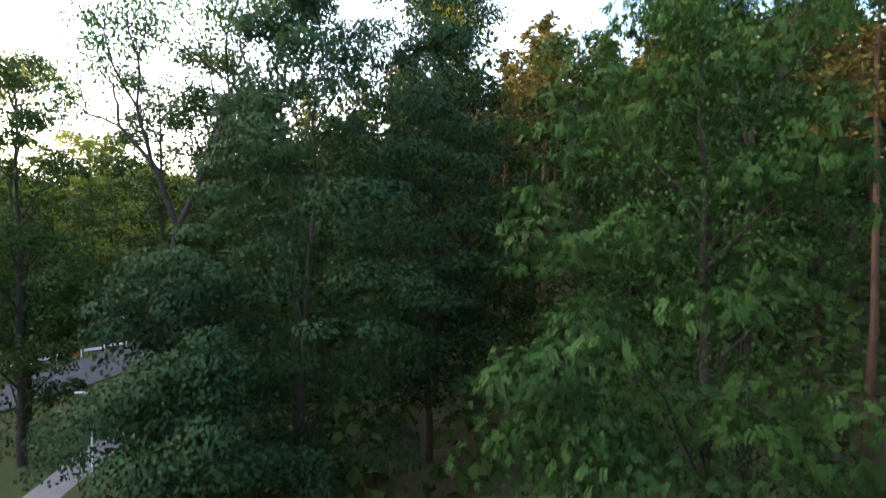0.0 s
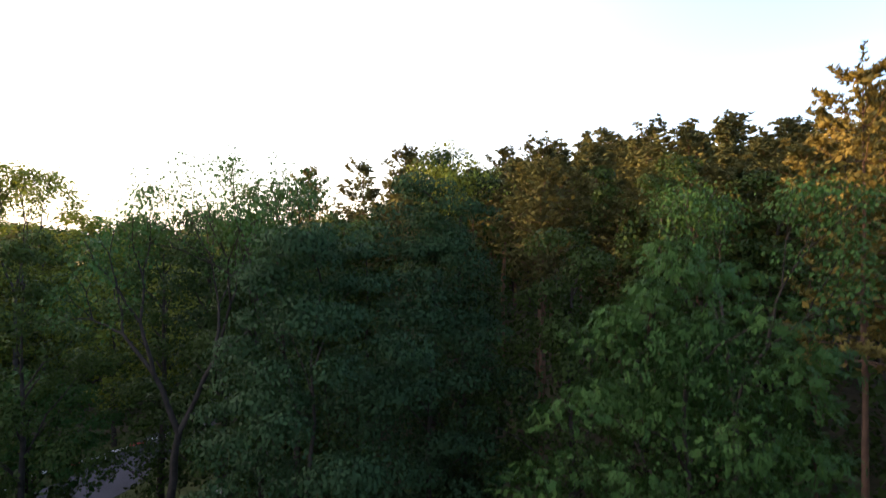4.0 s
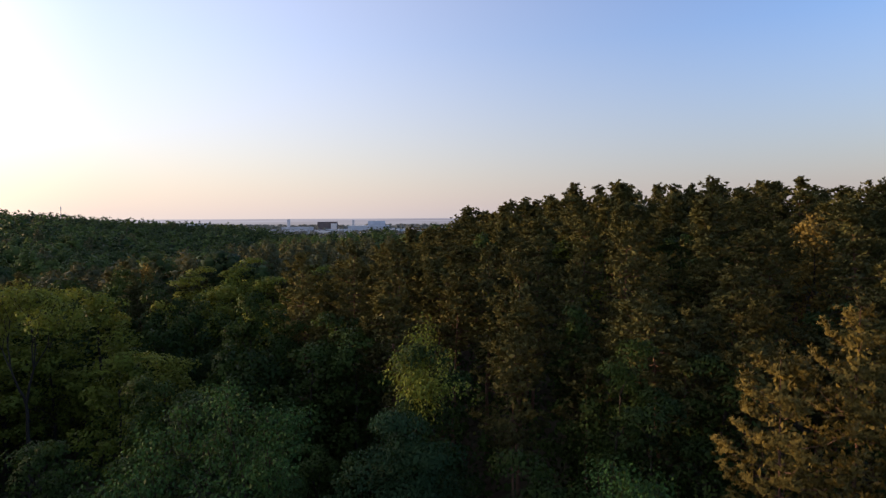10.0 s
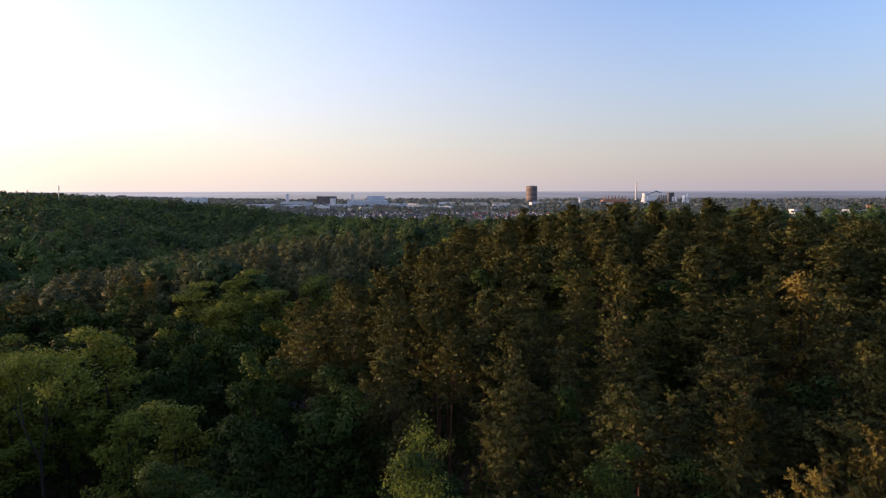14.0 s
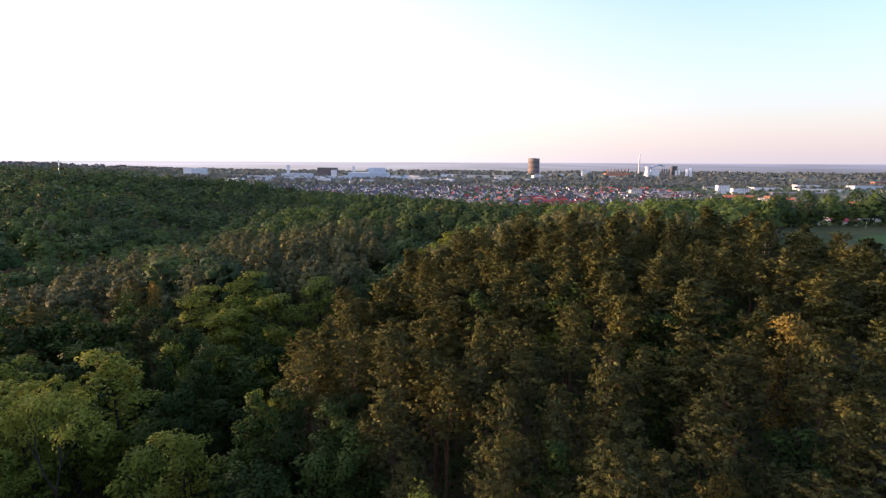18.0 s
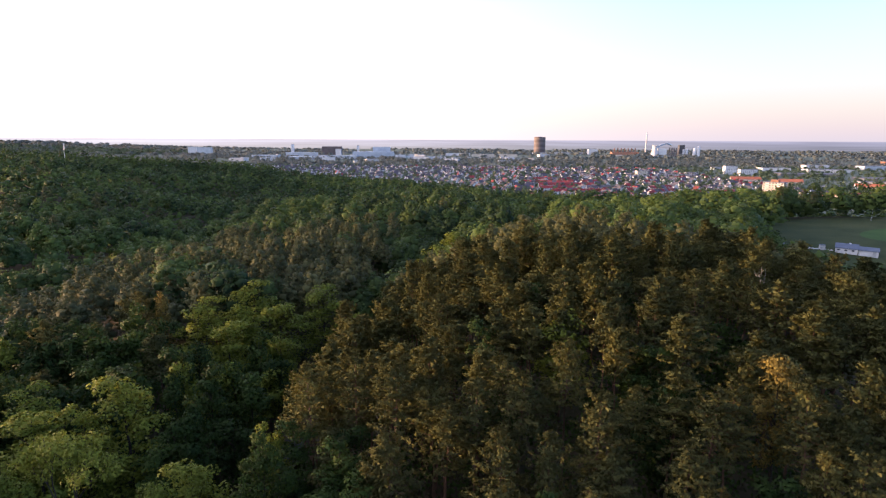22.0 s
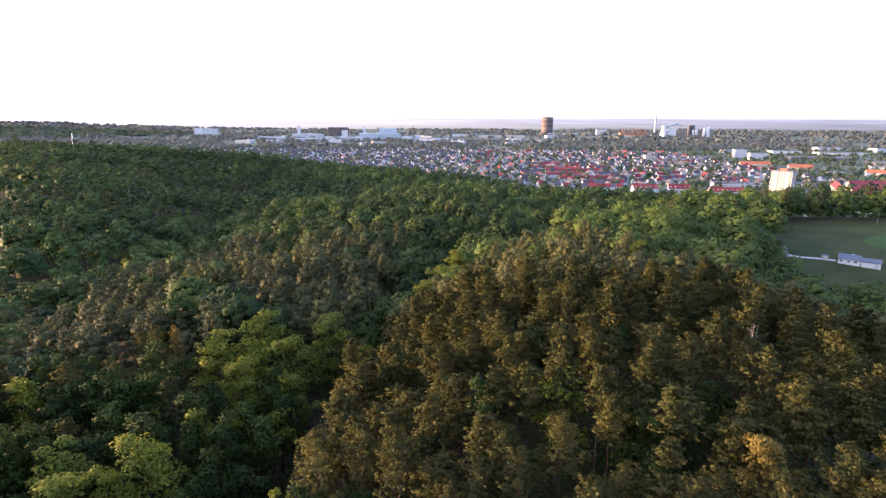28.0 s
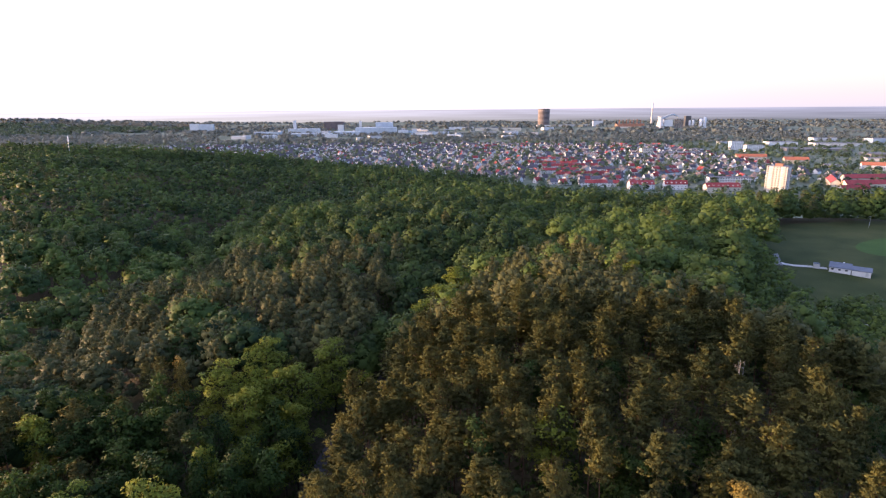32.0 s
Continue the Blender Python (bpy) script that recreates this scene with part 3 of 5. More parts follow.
    child("crown", mesh_np("crown", v, q, leaf or NEEDLE, normals=soft), tree)
    return tree


def at_ground(x, y, turn=0.0, sx=1.0, sz=1.0):
    return Matrix.Translation((x, y, float(ground_z(x, y)))) @ Euler((0, 0, turn)).to_matrix().to_4x4() @ Matrix.Diagonal((sx, sx, sz, 1))


rng_trees = np.random.default_rng(7)
placed = []


def stand(tree, x, y, turn, sx=1.0, sz=1.0):
    tree.matrix_basis = at_ground(x, y, turn, sx, sz)
    placed.append((x, y, 4.2 * sx))
    return tree


def stand_copy(kinds, x, y, sx, sz):
    ob = copy_thing(kinds[int(rng_trees.integers(len(kinds)))], Matrix())
    ob.matrix_basis = at_ground(x, y, rng_trees.uniform(0, 6.28), sx, sz) @ Euler((rng_trees.normal(0, 0.035), rng_trees.normal(0, 0.035), 0)).to_matrix().to_4x4()
    return ob


# ---- road and path ----
ROAD = [(-60, 6), (-40, 24), (-28, 36), (-22, 50), (-23, 70), (-26, 96), (-20, 125), (-12, 152), (2, 185)]
PATH_LINE = [(-19, 6), (-17.7, 23.5), (-17.7, 28), (-16, 36), (-14.5, 44)]
_, road_pts, road_side, road_z = ribbon("road", ROAD, 6.4, 0.10, ASPHALT, "grey asphalt road curving into the forest", "road")
ribbon("footpath", PATH_LINE, 1.7, 0.12, PAVING, "pale paved footpath beside the verge", "footpath")


def off_road(x, y):
    return np.hypot(road_pts[:, 0] - x, road_pts[:, 1] - y).min()


tagged(new("verge", sheet("verge", np.linspace(-46, -11.5, 40), np.linspace(4, 50, 50), 0.03, GRASS)), "dark grass verge along the road", "verge", kind="structure")
tuft_rng = np.random.default_rng(5)
gp = np.stack([tuft_rng.uniform(-42, -11, 15000), tuft_rng.uniform(14, 50, 15000)], -1)
gp = gp[[3.4 < off_road(x, y) < 11 and not (abs(x + 17.6) < 1.1 and y < 40) for x, y in gp]]
gpos = np.c_[gp, ground_z(gp[:, 0], gp[:, 1]) + 0.02]
gway = unit(tuft_rng.normal(0, 0.35, gpos.shape) + [0, 0, 1])
GRASS_BLADE = leaf_material("verge_grass", (0.034, 0.052, 0.016), (0.052, 0.070, 0.022))
tagged(new("verge_grass", mesh_np("verge_grass", *blades(tuft_rng, gpos, gway, unit(tuft_rng.normal(0, 1, gpos.shape)), tuft_rng.uniform(0.12, 0.34, len(gpos)), 0.2), GRASS_BLADE)), "uneven mown grass verge between road and footpath", "grass", kind="stuff")


def street_lamp(high):
    lamp = new("street_lamp", None)
    z = np.array([-0.3, 0.0, 0.6, 0.62, high - 0.05, high])
    child("pole", mesh_np("pole", *tube(np.c_[z * 0, z * 0, z], [0.075, 0.075, 0.07, 0.045, 0.035, 0.035], 10), GALVANISED, True), lamp)
    child("arm", mesh_np("arm", *tube([(0, 0, high - 0.04), (-0.12, 0, high + 0.03), (-0.35, 0, high + 0.06)], [0.025, 0.022, 0.02], 8), GALVANISED, True), lamp)
    child("lamp_head", box_mesh("lamp_head", (0.42, 0.16, 0.07), GALVANISED, (-0.5, 0, high + 0.03), 0.02), lamp)
    return lamp


tagged(street_lamp(4.2), "slim galvanised street lamp beside the footpath", "street lamp").matrix_basis = Matrix.Translation((-16.1, 24.4, float(ground_z(-16.1, 24.4))))


def guard_rail(x0, y0, x1, y1):
    """A low white roadside barrier of posts and short boards."""
    rail = new("guard_rail", None)
    long = math.hypot(x1 - x0, y1 - y0)
    n = int(long / 1.6)
    turn = math.atan2(y1 - y0, x1 - x0)
    for k in range(n + 1):
        x, y = x0 + (x1 - x0) * k / n, y0 + (y1 - y0) * k / n
        post = child("post", box_mesh("post", (0.09, 0.09, 0.95), WHITE_PAINT, (0, 0, -0.2), 0.01), rail)
        post.matrix_basis = Matrix.Translation((x, y, float(ground_z(x, y)))) @ Euler((0, 0, turn)).to_matrix().to_4x4()
        if k < n:
            xm, ym = x + (x1 - x0) / n / 2, y + (y1 - y0) / n / 2
            board = child("board", box_mesh("board", (1.25, 0.04, 0.2), WHITE_PAINT if k % 3 else RED_PAINT, (0, -0.066, 0.5), 0.008), rail)
            board.matrix_basis = Matrix.Translation((xm, ym, float(ground_z(xm, ym)))) @ Euler((0, 0, turn)).to_matrix().to_4x4()
    return rail


RED_PAINT = rough_material("red_paint", (0.4, 0.05, 0.04), (0.5, 0.07, 0.05), 2, 0.6, 0.1)
tagged(guard_rail(-37.5, 35.5, -24.5, 47.5), "low red and white roadside barrier", "guard rail")

# ---- trees beside the climb ----
stand(tagged(broadleaf(11, 18.6, 4.9, 2.5, 210, 0.85, 40, 0.28, ROBINIA, inner=12000, feathered=True, limbs=22, trunk=0.18, flat=0.42, split=True), "tall robinia with layered sprays of feathered bright green leaves", "tree"), 6.5, 13.2, 0.4)
stand(tagged(broadleaf(12, 10.3, 2.7, 2.5, 70, 0.75, 36, 0.27, ROBINIA, inner=1500, feathered=True, limbs=8, trunk=0.09, flat=0.42, split=True), "young robinia with feathered blue-green leaves", "tree"), 2.6, 10.4, 1.0)
stand(tagged(broadleaf(13, 20.4, 4.7, 2.0, 190, 0.90, 260, 0.135, OAK, inner=2600, limbs=14, trunk=0.15, flat=0.42, split=True), "dense dark green oak with a forked trunk", "tree"), -4.8, 18.0, 2.0)
stand(tagged(broadleaf(14, 21.0, 4.6, 2.5, 170, 0.92, 230, 0.145, OAK, inner=2600, limbs=12, trunk=0.16, flat=0.42, split=True), "tall dark green oak in the shade", "tree"), -0.6, 23.4, 0.5)
stand(tagged(open_tree(15, 21.5, 8.0, 0.62, 15, 0.19, ROBINIA, 0.27, True), "sparse old robinia with dark forked limbs and thin foliage", "tree"), -10.8, 21.2, 2.4)
stand(tagged(broadleaf(18, 12.5, 4.8, 5.0, 100, 0.9, 70, 0.24, ROBINIA, limbs=12, trunk=0.2, flat=0.35, split=True), "wide low robinia leaning over the roadside", "tree"), -23.6, 30.2, 0.4)
stand(tagged(open_tree(19, 25.0, 9.5, 0.55, 14, 0.30, BRIGHT, 0.24, True), "tall thin-leaved robinia, yellow-green backlight put into its leaf colour", "tree"), -36.5, 45.5, 0.9)
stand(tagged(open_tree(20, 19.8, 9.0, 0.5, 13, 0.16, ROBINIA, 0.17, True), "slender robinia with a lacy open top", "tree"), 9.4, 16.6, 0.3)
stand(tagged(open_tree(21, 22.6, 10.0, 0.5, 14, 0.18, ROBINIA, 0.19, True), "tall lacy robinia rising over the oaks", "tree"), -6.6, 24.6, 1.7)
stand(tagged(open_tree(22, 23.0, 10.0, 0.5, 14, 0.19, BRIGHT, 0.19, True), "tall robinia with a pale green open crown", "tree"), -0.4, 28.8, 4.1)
stand(tagged(broadleaf(23, 11.8, 3.5, 1.5, 110, 0.80, 220, 0.13, OAK, inner=2600, limbs=12, trunk=0.16, flat=0.42, split=True), "young oak with low spreading branches beside the path", "tree"), -8.4, 16.2, 1.2)
stand(tagged(broadleaf(24, 9.5, 3.2, 1.0, 80, 0.75, 200, 0.125, OAK, inner=2600, limbs=9, trunk=0.12, flat=0.42, split=True), "small bushy oak at the edge of the clearing", "tree"), -6.6, 13.6, 3.2)
stand(tagged(pine(16, 23.6, 3.2, 11.5, 12, 5, 42, 12, 0.25, leaf=SUNLIT_NEEDLE, trunk=0.17, split=True, thin=0.13), "tall pine with evening sunlight painted into its needles and an orange trunk", "tree"), 15.6, 19.6, 0.0)
stand(tagged(pine(17, 25.0, 3.2, 11.0, 12, 5, 42, 12, 0.25, leaf=SUNLIT_NEEDLE, trunk=0.17, split=True, thin=0.13), "tall pine with sunlight painted into its needles and a broad upper crown", "tree"), 19.4, 20.5, 1.3)

# ---- woods ----
LOW = dict(limbs=7, trunk=0.2)
HERO_BROAD = [tagged(broadleaf(25 + i, 20, 4.1, 2.5, 96, 0.76, 130, 0.185, BROAD, inner=1400, limbs=14, flat=0.7), "dense broad-leaved tree close to the clearing", "tree", "woodland trees") for i in range(3)]
NEAR_BROAD = [tagged(broadleaf(30 + i, 20, 3.9, 3.5, 76, 0.78, 60, 0.32, BROAD, limbs=8, flat=0.75), "broad-leaved tree with a rounded dark green crown", "tree", "woodland trees") for i in range(4)]
NEAR_BRIGHT = [tagged(broadleaf(40 + i, 20, 4.2, 3.5, 78, 0.82, 60, 0.32, BRIGHT, limbs=8, flat=0.75), "broad-leaved tree with fresh yellow-green foliage, lightened for evening light", "tree", "woodland trees") for i in range(3)]
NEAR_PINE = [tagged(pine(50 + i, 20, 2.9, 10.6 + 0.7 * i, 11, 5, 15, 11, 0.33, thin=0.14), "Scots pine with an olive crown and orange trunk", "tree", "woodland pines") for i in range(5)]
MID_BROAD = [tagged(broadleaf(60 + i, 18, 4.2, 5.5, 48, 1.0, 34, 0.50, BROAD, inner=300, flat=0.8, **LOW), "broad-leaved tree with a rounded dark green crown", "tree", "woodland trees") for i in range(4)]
MID_BRIGHT = [tagged(broadleaf(70 + i, 18, 4.4, 5.5, 48, 1.05, 34, 0.50, BRIGHT, inner=300, flat=0.8, **LOW), "broad-leaved tree with fresh yellow-green foliage, lightened for evening light", "tree", "woodland trees") for i in range(3)]
MID_PINE = [tagged(pine(80 + i, 19, 2.9, 10.0 + 0.7 * i, 9, 5, 12, 8, 0.47, thin=0.18), "Scots pine with an olive crown", "tree", "woodland pines") for i in range(5)]
# the lightened leaf colour stands in for light shining through these crowns
SPARSE = [tagged(open_tree(95 + i, 23, 8.0 + i, 0.58, 9, 0.32, BRIGHT, 0.22), "thin-leaved robinia with open limbs beside the road", "tree", "roadside robinias") for i in range(3)]
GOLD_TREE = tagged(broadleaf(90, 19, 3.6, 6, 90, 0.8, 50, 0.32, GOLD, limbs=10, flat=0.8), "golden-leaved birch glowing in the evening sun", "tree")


def pine_zone(x, y):
    """Where the ridge and the far band carry pines."""
    ridge = (x > np.interp(y, [26, 50, 62, 96, 125, 152, 185, 200], [4, -8, -20, -19, -13, -5, 10, 20])) & (y > 26) & (y < np.interp(x, [-20, 0, 25, 50, 58, 75, 95, 115], [150, 165, 188, 203, 152, 130, 112, 94]))
    band = (y > 108) & (y < 238) & (x < -19) & (x > -136) & (np.sin(x * 0.11) + np.sin(y * 0.09 + x * 0.03) > -1.15)
    return ridge | band


def meadow(x, y):
    return (x > np.interp(y, [140, 158, 178, 196, 250, 300], [119, 118.5, 123, 126, 153, 180])) & (y > 170 - (x - 120) * 0.16) & (y < 292) & (x < 340)


def open_land(x, y):
    """Road, path and verge, the meadow, and the clear air round the climb."""
    verge = (abs(x + 18) < 5.0 and y < 34) or (-32 < x < -9.5 and y < 28) or (abs(x) < 12 and y < 17)
    if x < -50 and y < 60 and x < -0.9 * y:
        return off_road(x, y) < 6
    return verge or off_road(x, y) < (8.5 if y < 46 else 3.6) or meadow(x, y) or np.hypot(x, y) < 9.5


def seen_or_shading(x, y, slack=6.0):
    # second clause: unseen trees added at left to shade the near woods
    return ((y > 5) & (np.abs(x - 1) < (y + 6) * 0.86 + slack)) | ((x < -52) & (x > -150) & (y > -30) & (y < 150) & (slack > 4))


# single trees that stand out, as x, y, height, width
BRIGHT_SPOTS = [(-41.5, 64, 22.5, 1.45), (-49, 58, 20.5, 1.4), (-55, 64, 20, 1.3), (-23.3, 48.5, 21, 1.0), (-29, 47, 19, 0.9), (-44, 117, 20, 1.7), (-51, 106, 19, 1.6), (-27, 119, 21, 1.6), (-35, 109, 19.5, 1.6), (-42, 99, 18, 1.4), (-31, 99, 17, 1.2), (-80, 102, 15, 0.8), (-1, 158, 21, 1.9), (5, 166, 22, 1.7), (-6, 149, 19, 1.6), (3, 149, 19, 1.3), (55, 146, 20, 1.1), (-18, 56, 19, 0.7)]
BROAD_SPOTS = [(1.2, 27.5, 22, 1.0), (11.6, 30, 20, 0.9), (29, 62, 17, 1.0), (36, 66, 16.5, 1.0), (34, 42, 15, 1.0), (-12, 30, 20, 1.1), (-18, 34, 21, 1.1), (-9, 27, 20, 0.9), (-21, 26.5, 20.5, 0.95), (5.5, 22, 18, 0.9)]
PINE_SPOTS = [(6, 32, 20.5, 0.9), (22.3, 32, 19.5, 0.95), (7.8, 42.3, 22, 1.1), (19, 48, 21.5, 1.15), (39.3, 73, 21.5, 1.2), (47.8, 72.6, 20.5, 1.2), (1.2, 83, 20, 1.1), (52, 80, 17, 1.2), (69, 89, 21.5, 1.2), (11, 58, 20, 1.15), (-14.5, 59, 24, 1.25), (-9.5, 60, 24, 1.2), (-4, 56, 23.5, 1.2), (-17, 66, 20, 1.15), (17, 16, 19.5, 0.9), (26, 38, 18, 1.0), (33, 50, 19, 1.1), (-68, 109, 18, 1.0), (-63, 107, 20, 0.9), (12, 36, 17, 1.0), (28, 28, 20, 1.0)]
# pines whose needles carry the painted sunlight
SUNLIT_AT = {(17, 16), (22.3, 32), (28, 28)}
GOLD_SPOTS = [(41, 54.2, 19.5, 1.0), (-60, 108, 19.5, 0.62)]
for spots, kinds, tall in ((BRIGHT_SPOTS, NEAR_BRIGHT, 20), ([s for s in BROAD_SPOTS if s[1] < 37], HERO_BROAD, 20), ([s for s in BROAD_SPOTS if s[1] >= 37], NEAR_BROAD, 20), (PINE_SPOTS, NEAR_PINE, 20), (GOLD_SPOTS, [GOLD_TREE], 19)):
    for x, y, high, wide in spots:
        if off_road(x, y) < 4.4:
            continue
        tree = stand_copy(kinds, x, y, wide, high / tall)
        if (x, y) in SUNLIT_AT:
            tagged(tree, "Scots pine above the clearing with sunlight painted into its needles", "tree", "woodland pines")
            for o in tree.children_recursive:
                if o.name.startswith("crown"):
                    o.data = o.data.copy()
                    o.data.materials[0] = SUNLIT_NEEDLE
        placed.append((x, y, (3.2 if spots is BRIGHT_SPOTS and y > 90 else 2.0) * wide))


def dead_tree(seed, high, lean=0.0):
    """A barkless standing tree: a tapering stem with bare forking boughs."""
    rng = np.random.default_rng(seed)
    tree = new("dead_tree", None)
    zs = np.linspace(-0.6, high, 8)
    stem = np.stack([lean * (zs / high) ** 2 + rng.normal(0, 0.05, 8), rng.normal(0, 0.05, 8), zs], -1)
    child("trunk", mesh_np("trunk", *tube(stem, np.linspace(0.17, 0.03, 8), 7), DEAD_WOOD, True), tree)
    for k in range(16):
        z = rng.uniform(0.5, 0.97) * high
        root = np.array([np.interp(z, zs, stem[:, 0]), np.interp(z, zs, stem[:, 1]), z])
        a, long = rng.uniform(0, 6.28), rng.uniform(0.9, 2.6) * (1.3 - z / high * 0.7)
        s = np.linspace(0, 1, 5)[:, None]
        tip = np.array([np.cos(a) * 0.7, np.sin(a) * 0.7, 0.9]) * long
        bough = root + tip * s + rng.normal(0, 0.07, (5, 3)) * s
        child("bough", mesh_np("bough", *tube(bough, np.linspace(0.035, 0.008, 5), 5), DEAD_WOOD, True), tree)
    return tree


for x, y, high, seed in ((-51.3, 89.9, 17.5, 3), (52.3, 80.2, 19.5, 4), (54, 82, 18.5, 5)):
    dead_tree(seed, high).matrix_basis = at_ground(x, y)
for ob in [o for o in scene.objects if o.name.startswith("dead_tree")]:
    tagged(ob, "bleached dead tree with bare boughs among living crowns", "dead tree", "dead trees")


def scatter(x0, x1, y0, y1, gap):
    """Jittered places on a grid, row by row."""
    gx, gy = np.meshgrid(np.arange(x0, x1, gap), np.arange(y0, y1, gap))
    p = np.stack([gx, gy], -1).reshape(-1, 2)
    p[:, 0] += (np.round((p[:, 1] - y0) / gap) % 2) * gap / 2
    return p + rng_trees.uniform(-0.52, 0.52, p.shape) * gap


own = np.array(placed)
counts = dict(pine=0, broad=0)
far_pines, far_broad = [], []
for x, y in scatter(-640, 420, -30, 800, 5.0):
    if open_land(x, y) or not seen_or_shading(x, y):
        continue
    away = np.hypot(x, y)
    if away < 150 and (np.hypot(own[:, 0] - x, own[:, 1] - y) < own[:, 2] + 1.3).any():
        continue
    if ground_z(x, y) < -17.5 or (away > 170 and rng_trees.uniform() < min(0.4, (away - 170) / 600)):
        continue
    if away > 150 and (not pine_zone(x, y) or (x > 0.585 * y and 135 < y < 214) or (x > 0.68 * y and y < 172) or rng_trees.uniform() < 0.2):
        continue
    is_pine = bool(pine_zone(x, y))
    if rng_trees.uniform() < (0.18 if is_pine and y < 78 else 0.06):
        is_pine = not is_pine and away > 50
    if away < 128:
        near = away < 62 and bool(seen_or_shading(x, y, 2))
        sz, sx = rng_trees.uniform(0.72, 1.12), rng_trees.uniform(0.8, 1.2)
        # left trees made taller to hold the low sun off the clearing
        if x < -40 and y < 70:
            sz *= 1.18
        if x > 0.70 * y and y > 96:
            sz *= 0.72
        if is_pine and counts["pine"] < 290:
            counts["pine"] += 1
            stand_copy(NEAR_PINE if near else MID_PINE, x, y, sx * 1.14, sz * (0.98 if near else 1.03))
            continue
        if not is_pine and rng_trees.uniform() < (0.5 if away > 55 else 0.2):
            continue
        if not is_pine and counts["broad"] < 280:
            counts["broad"] += 1
            if x < -11 - 0.25 * y and 14 < y < 62 and seen_or_shading(x, y, 2):
                pick = rng_trees.uniform()
                if y >= 45:
                    stand_copy(NEAR_BRIGHT if pick < 0.4 else NEAR_BROAD, x, y, sx, sz * 0.95)
                elif pick < 0.55:
                    stand_copy(SPARSE, x, y, sx, sz * 0.95)
                continue
            bright = rng_trees.uniform() < 0.14
            kinds = HERO_BROAD if away < 38 and seen_or_shading(x, y, 2) else (NEAR_BRIGHT if bright else NEAR_BROAD) if near else (MID_BRIGHT if bright else MID_BROAD)
            stand_copy(kinds, x, y, sx, sz * (0.88 if near else 0.97) * (1.18 if x < -12 and away < 75 else 1.0))
            continue
    (far_pines if is_pine else far_broad).append((x, y))
for x, y in scatter(-860, 440, 90, 960, 10.4):
    away = np.hypot(x, y)
    if away < 146 or open_land(x, y) or not seen_or_shading(x, y) or pine_zone(x, y) or ground_z(x, y) < -17.5 or (x > 0.585 * y and 135 < y < 214) or (x > 0.66 * y and y < 172):
        continue
    (far_pines if rng_trees.uniform() < 0.05 else far_broad).append((x, y))
for ob in SPARSE + HERO_BROAD + NEAR_BROAD + NEAR_BRIGHT + NEAR_PINE + MID_BROAD + MID_BRIGHT + MID_PINE + [GOLD_TREE]:
    for o in (*ob.children_recursive, ob):
        bpy.data.objects.remove(o)


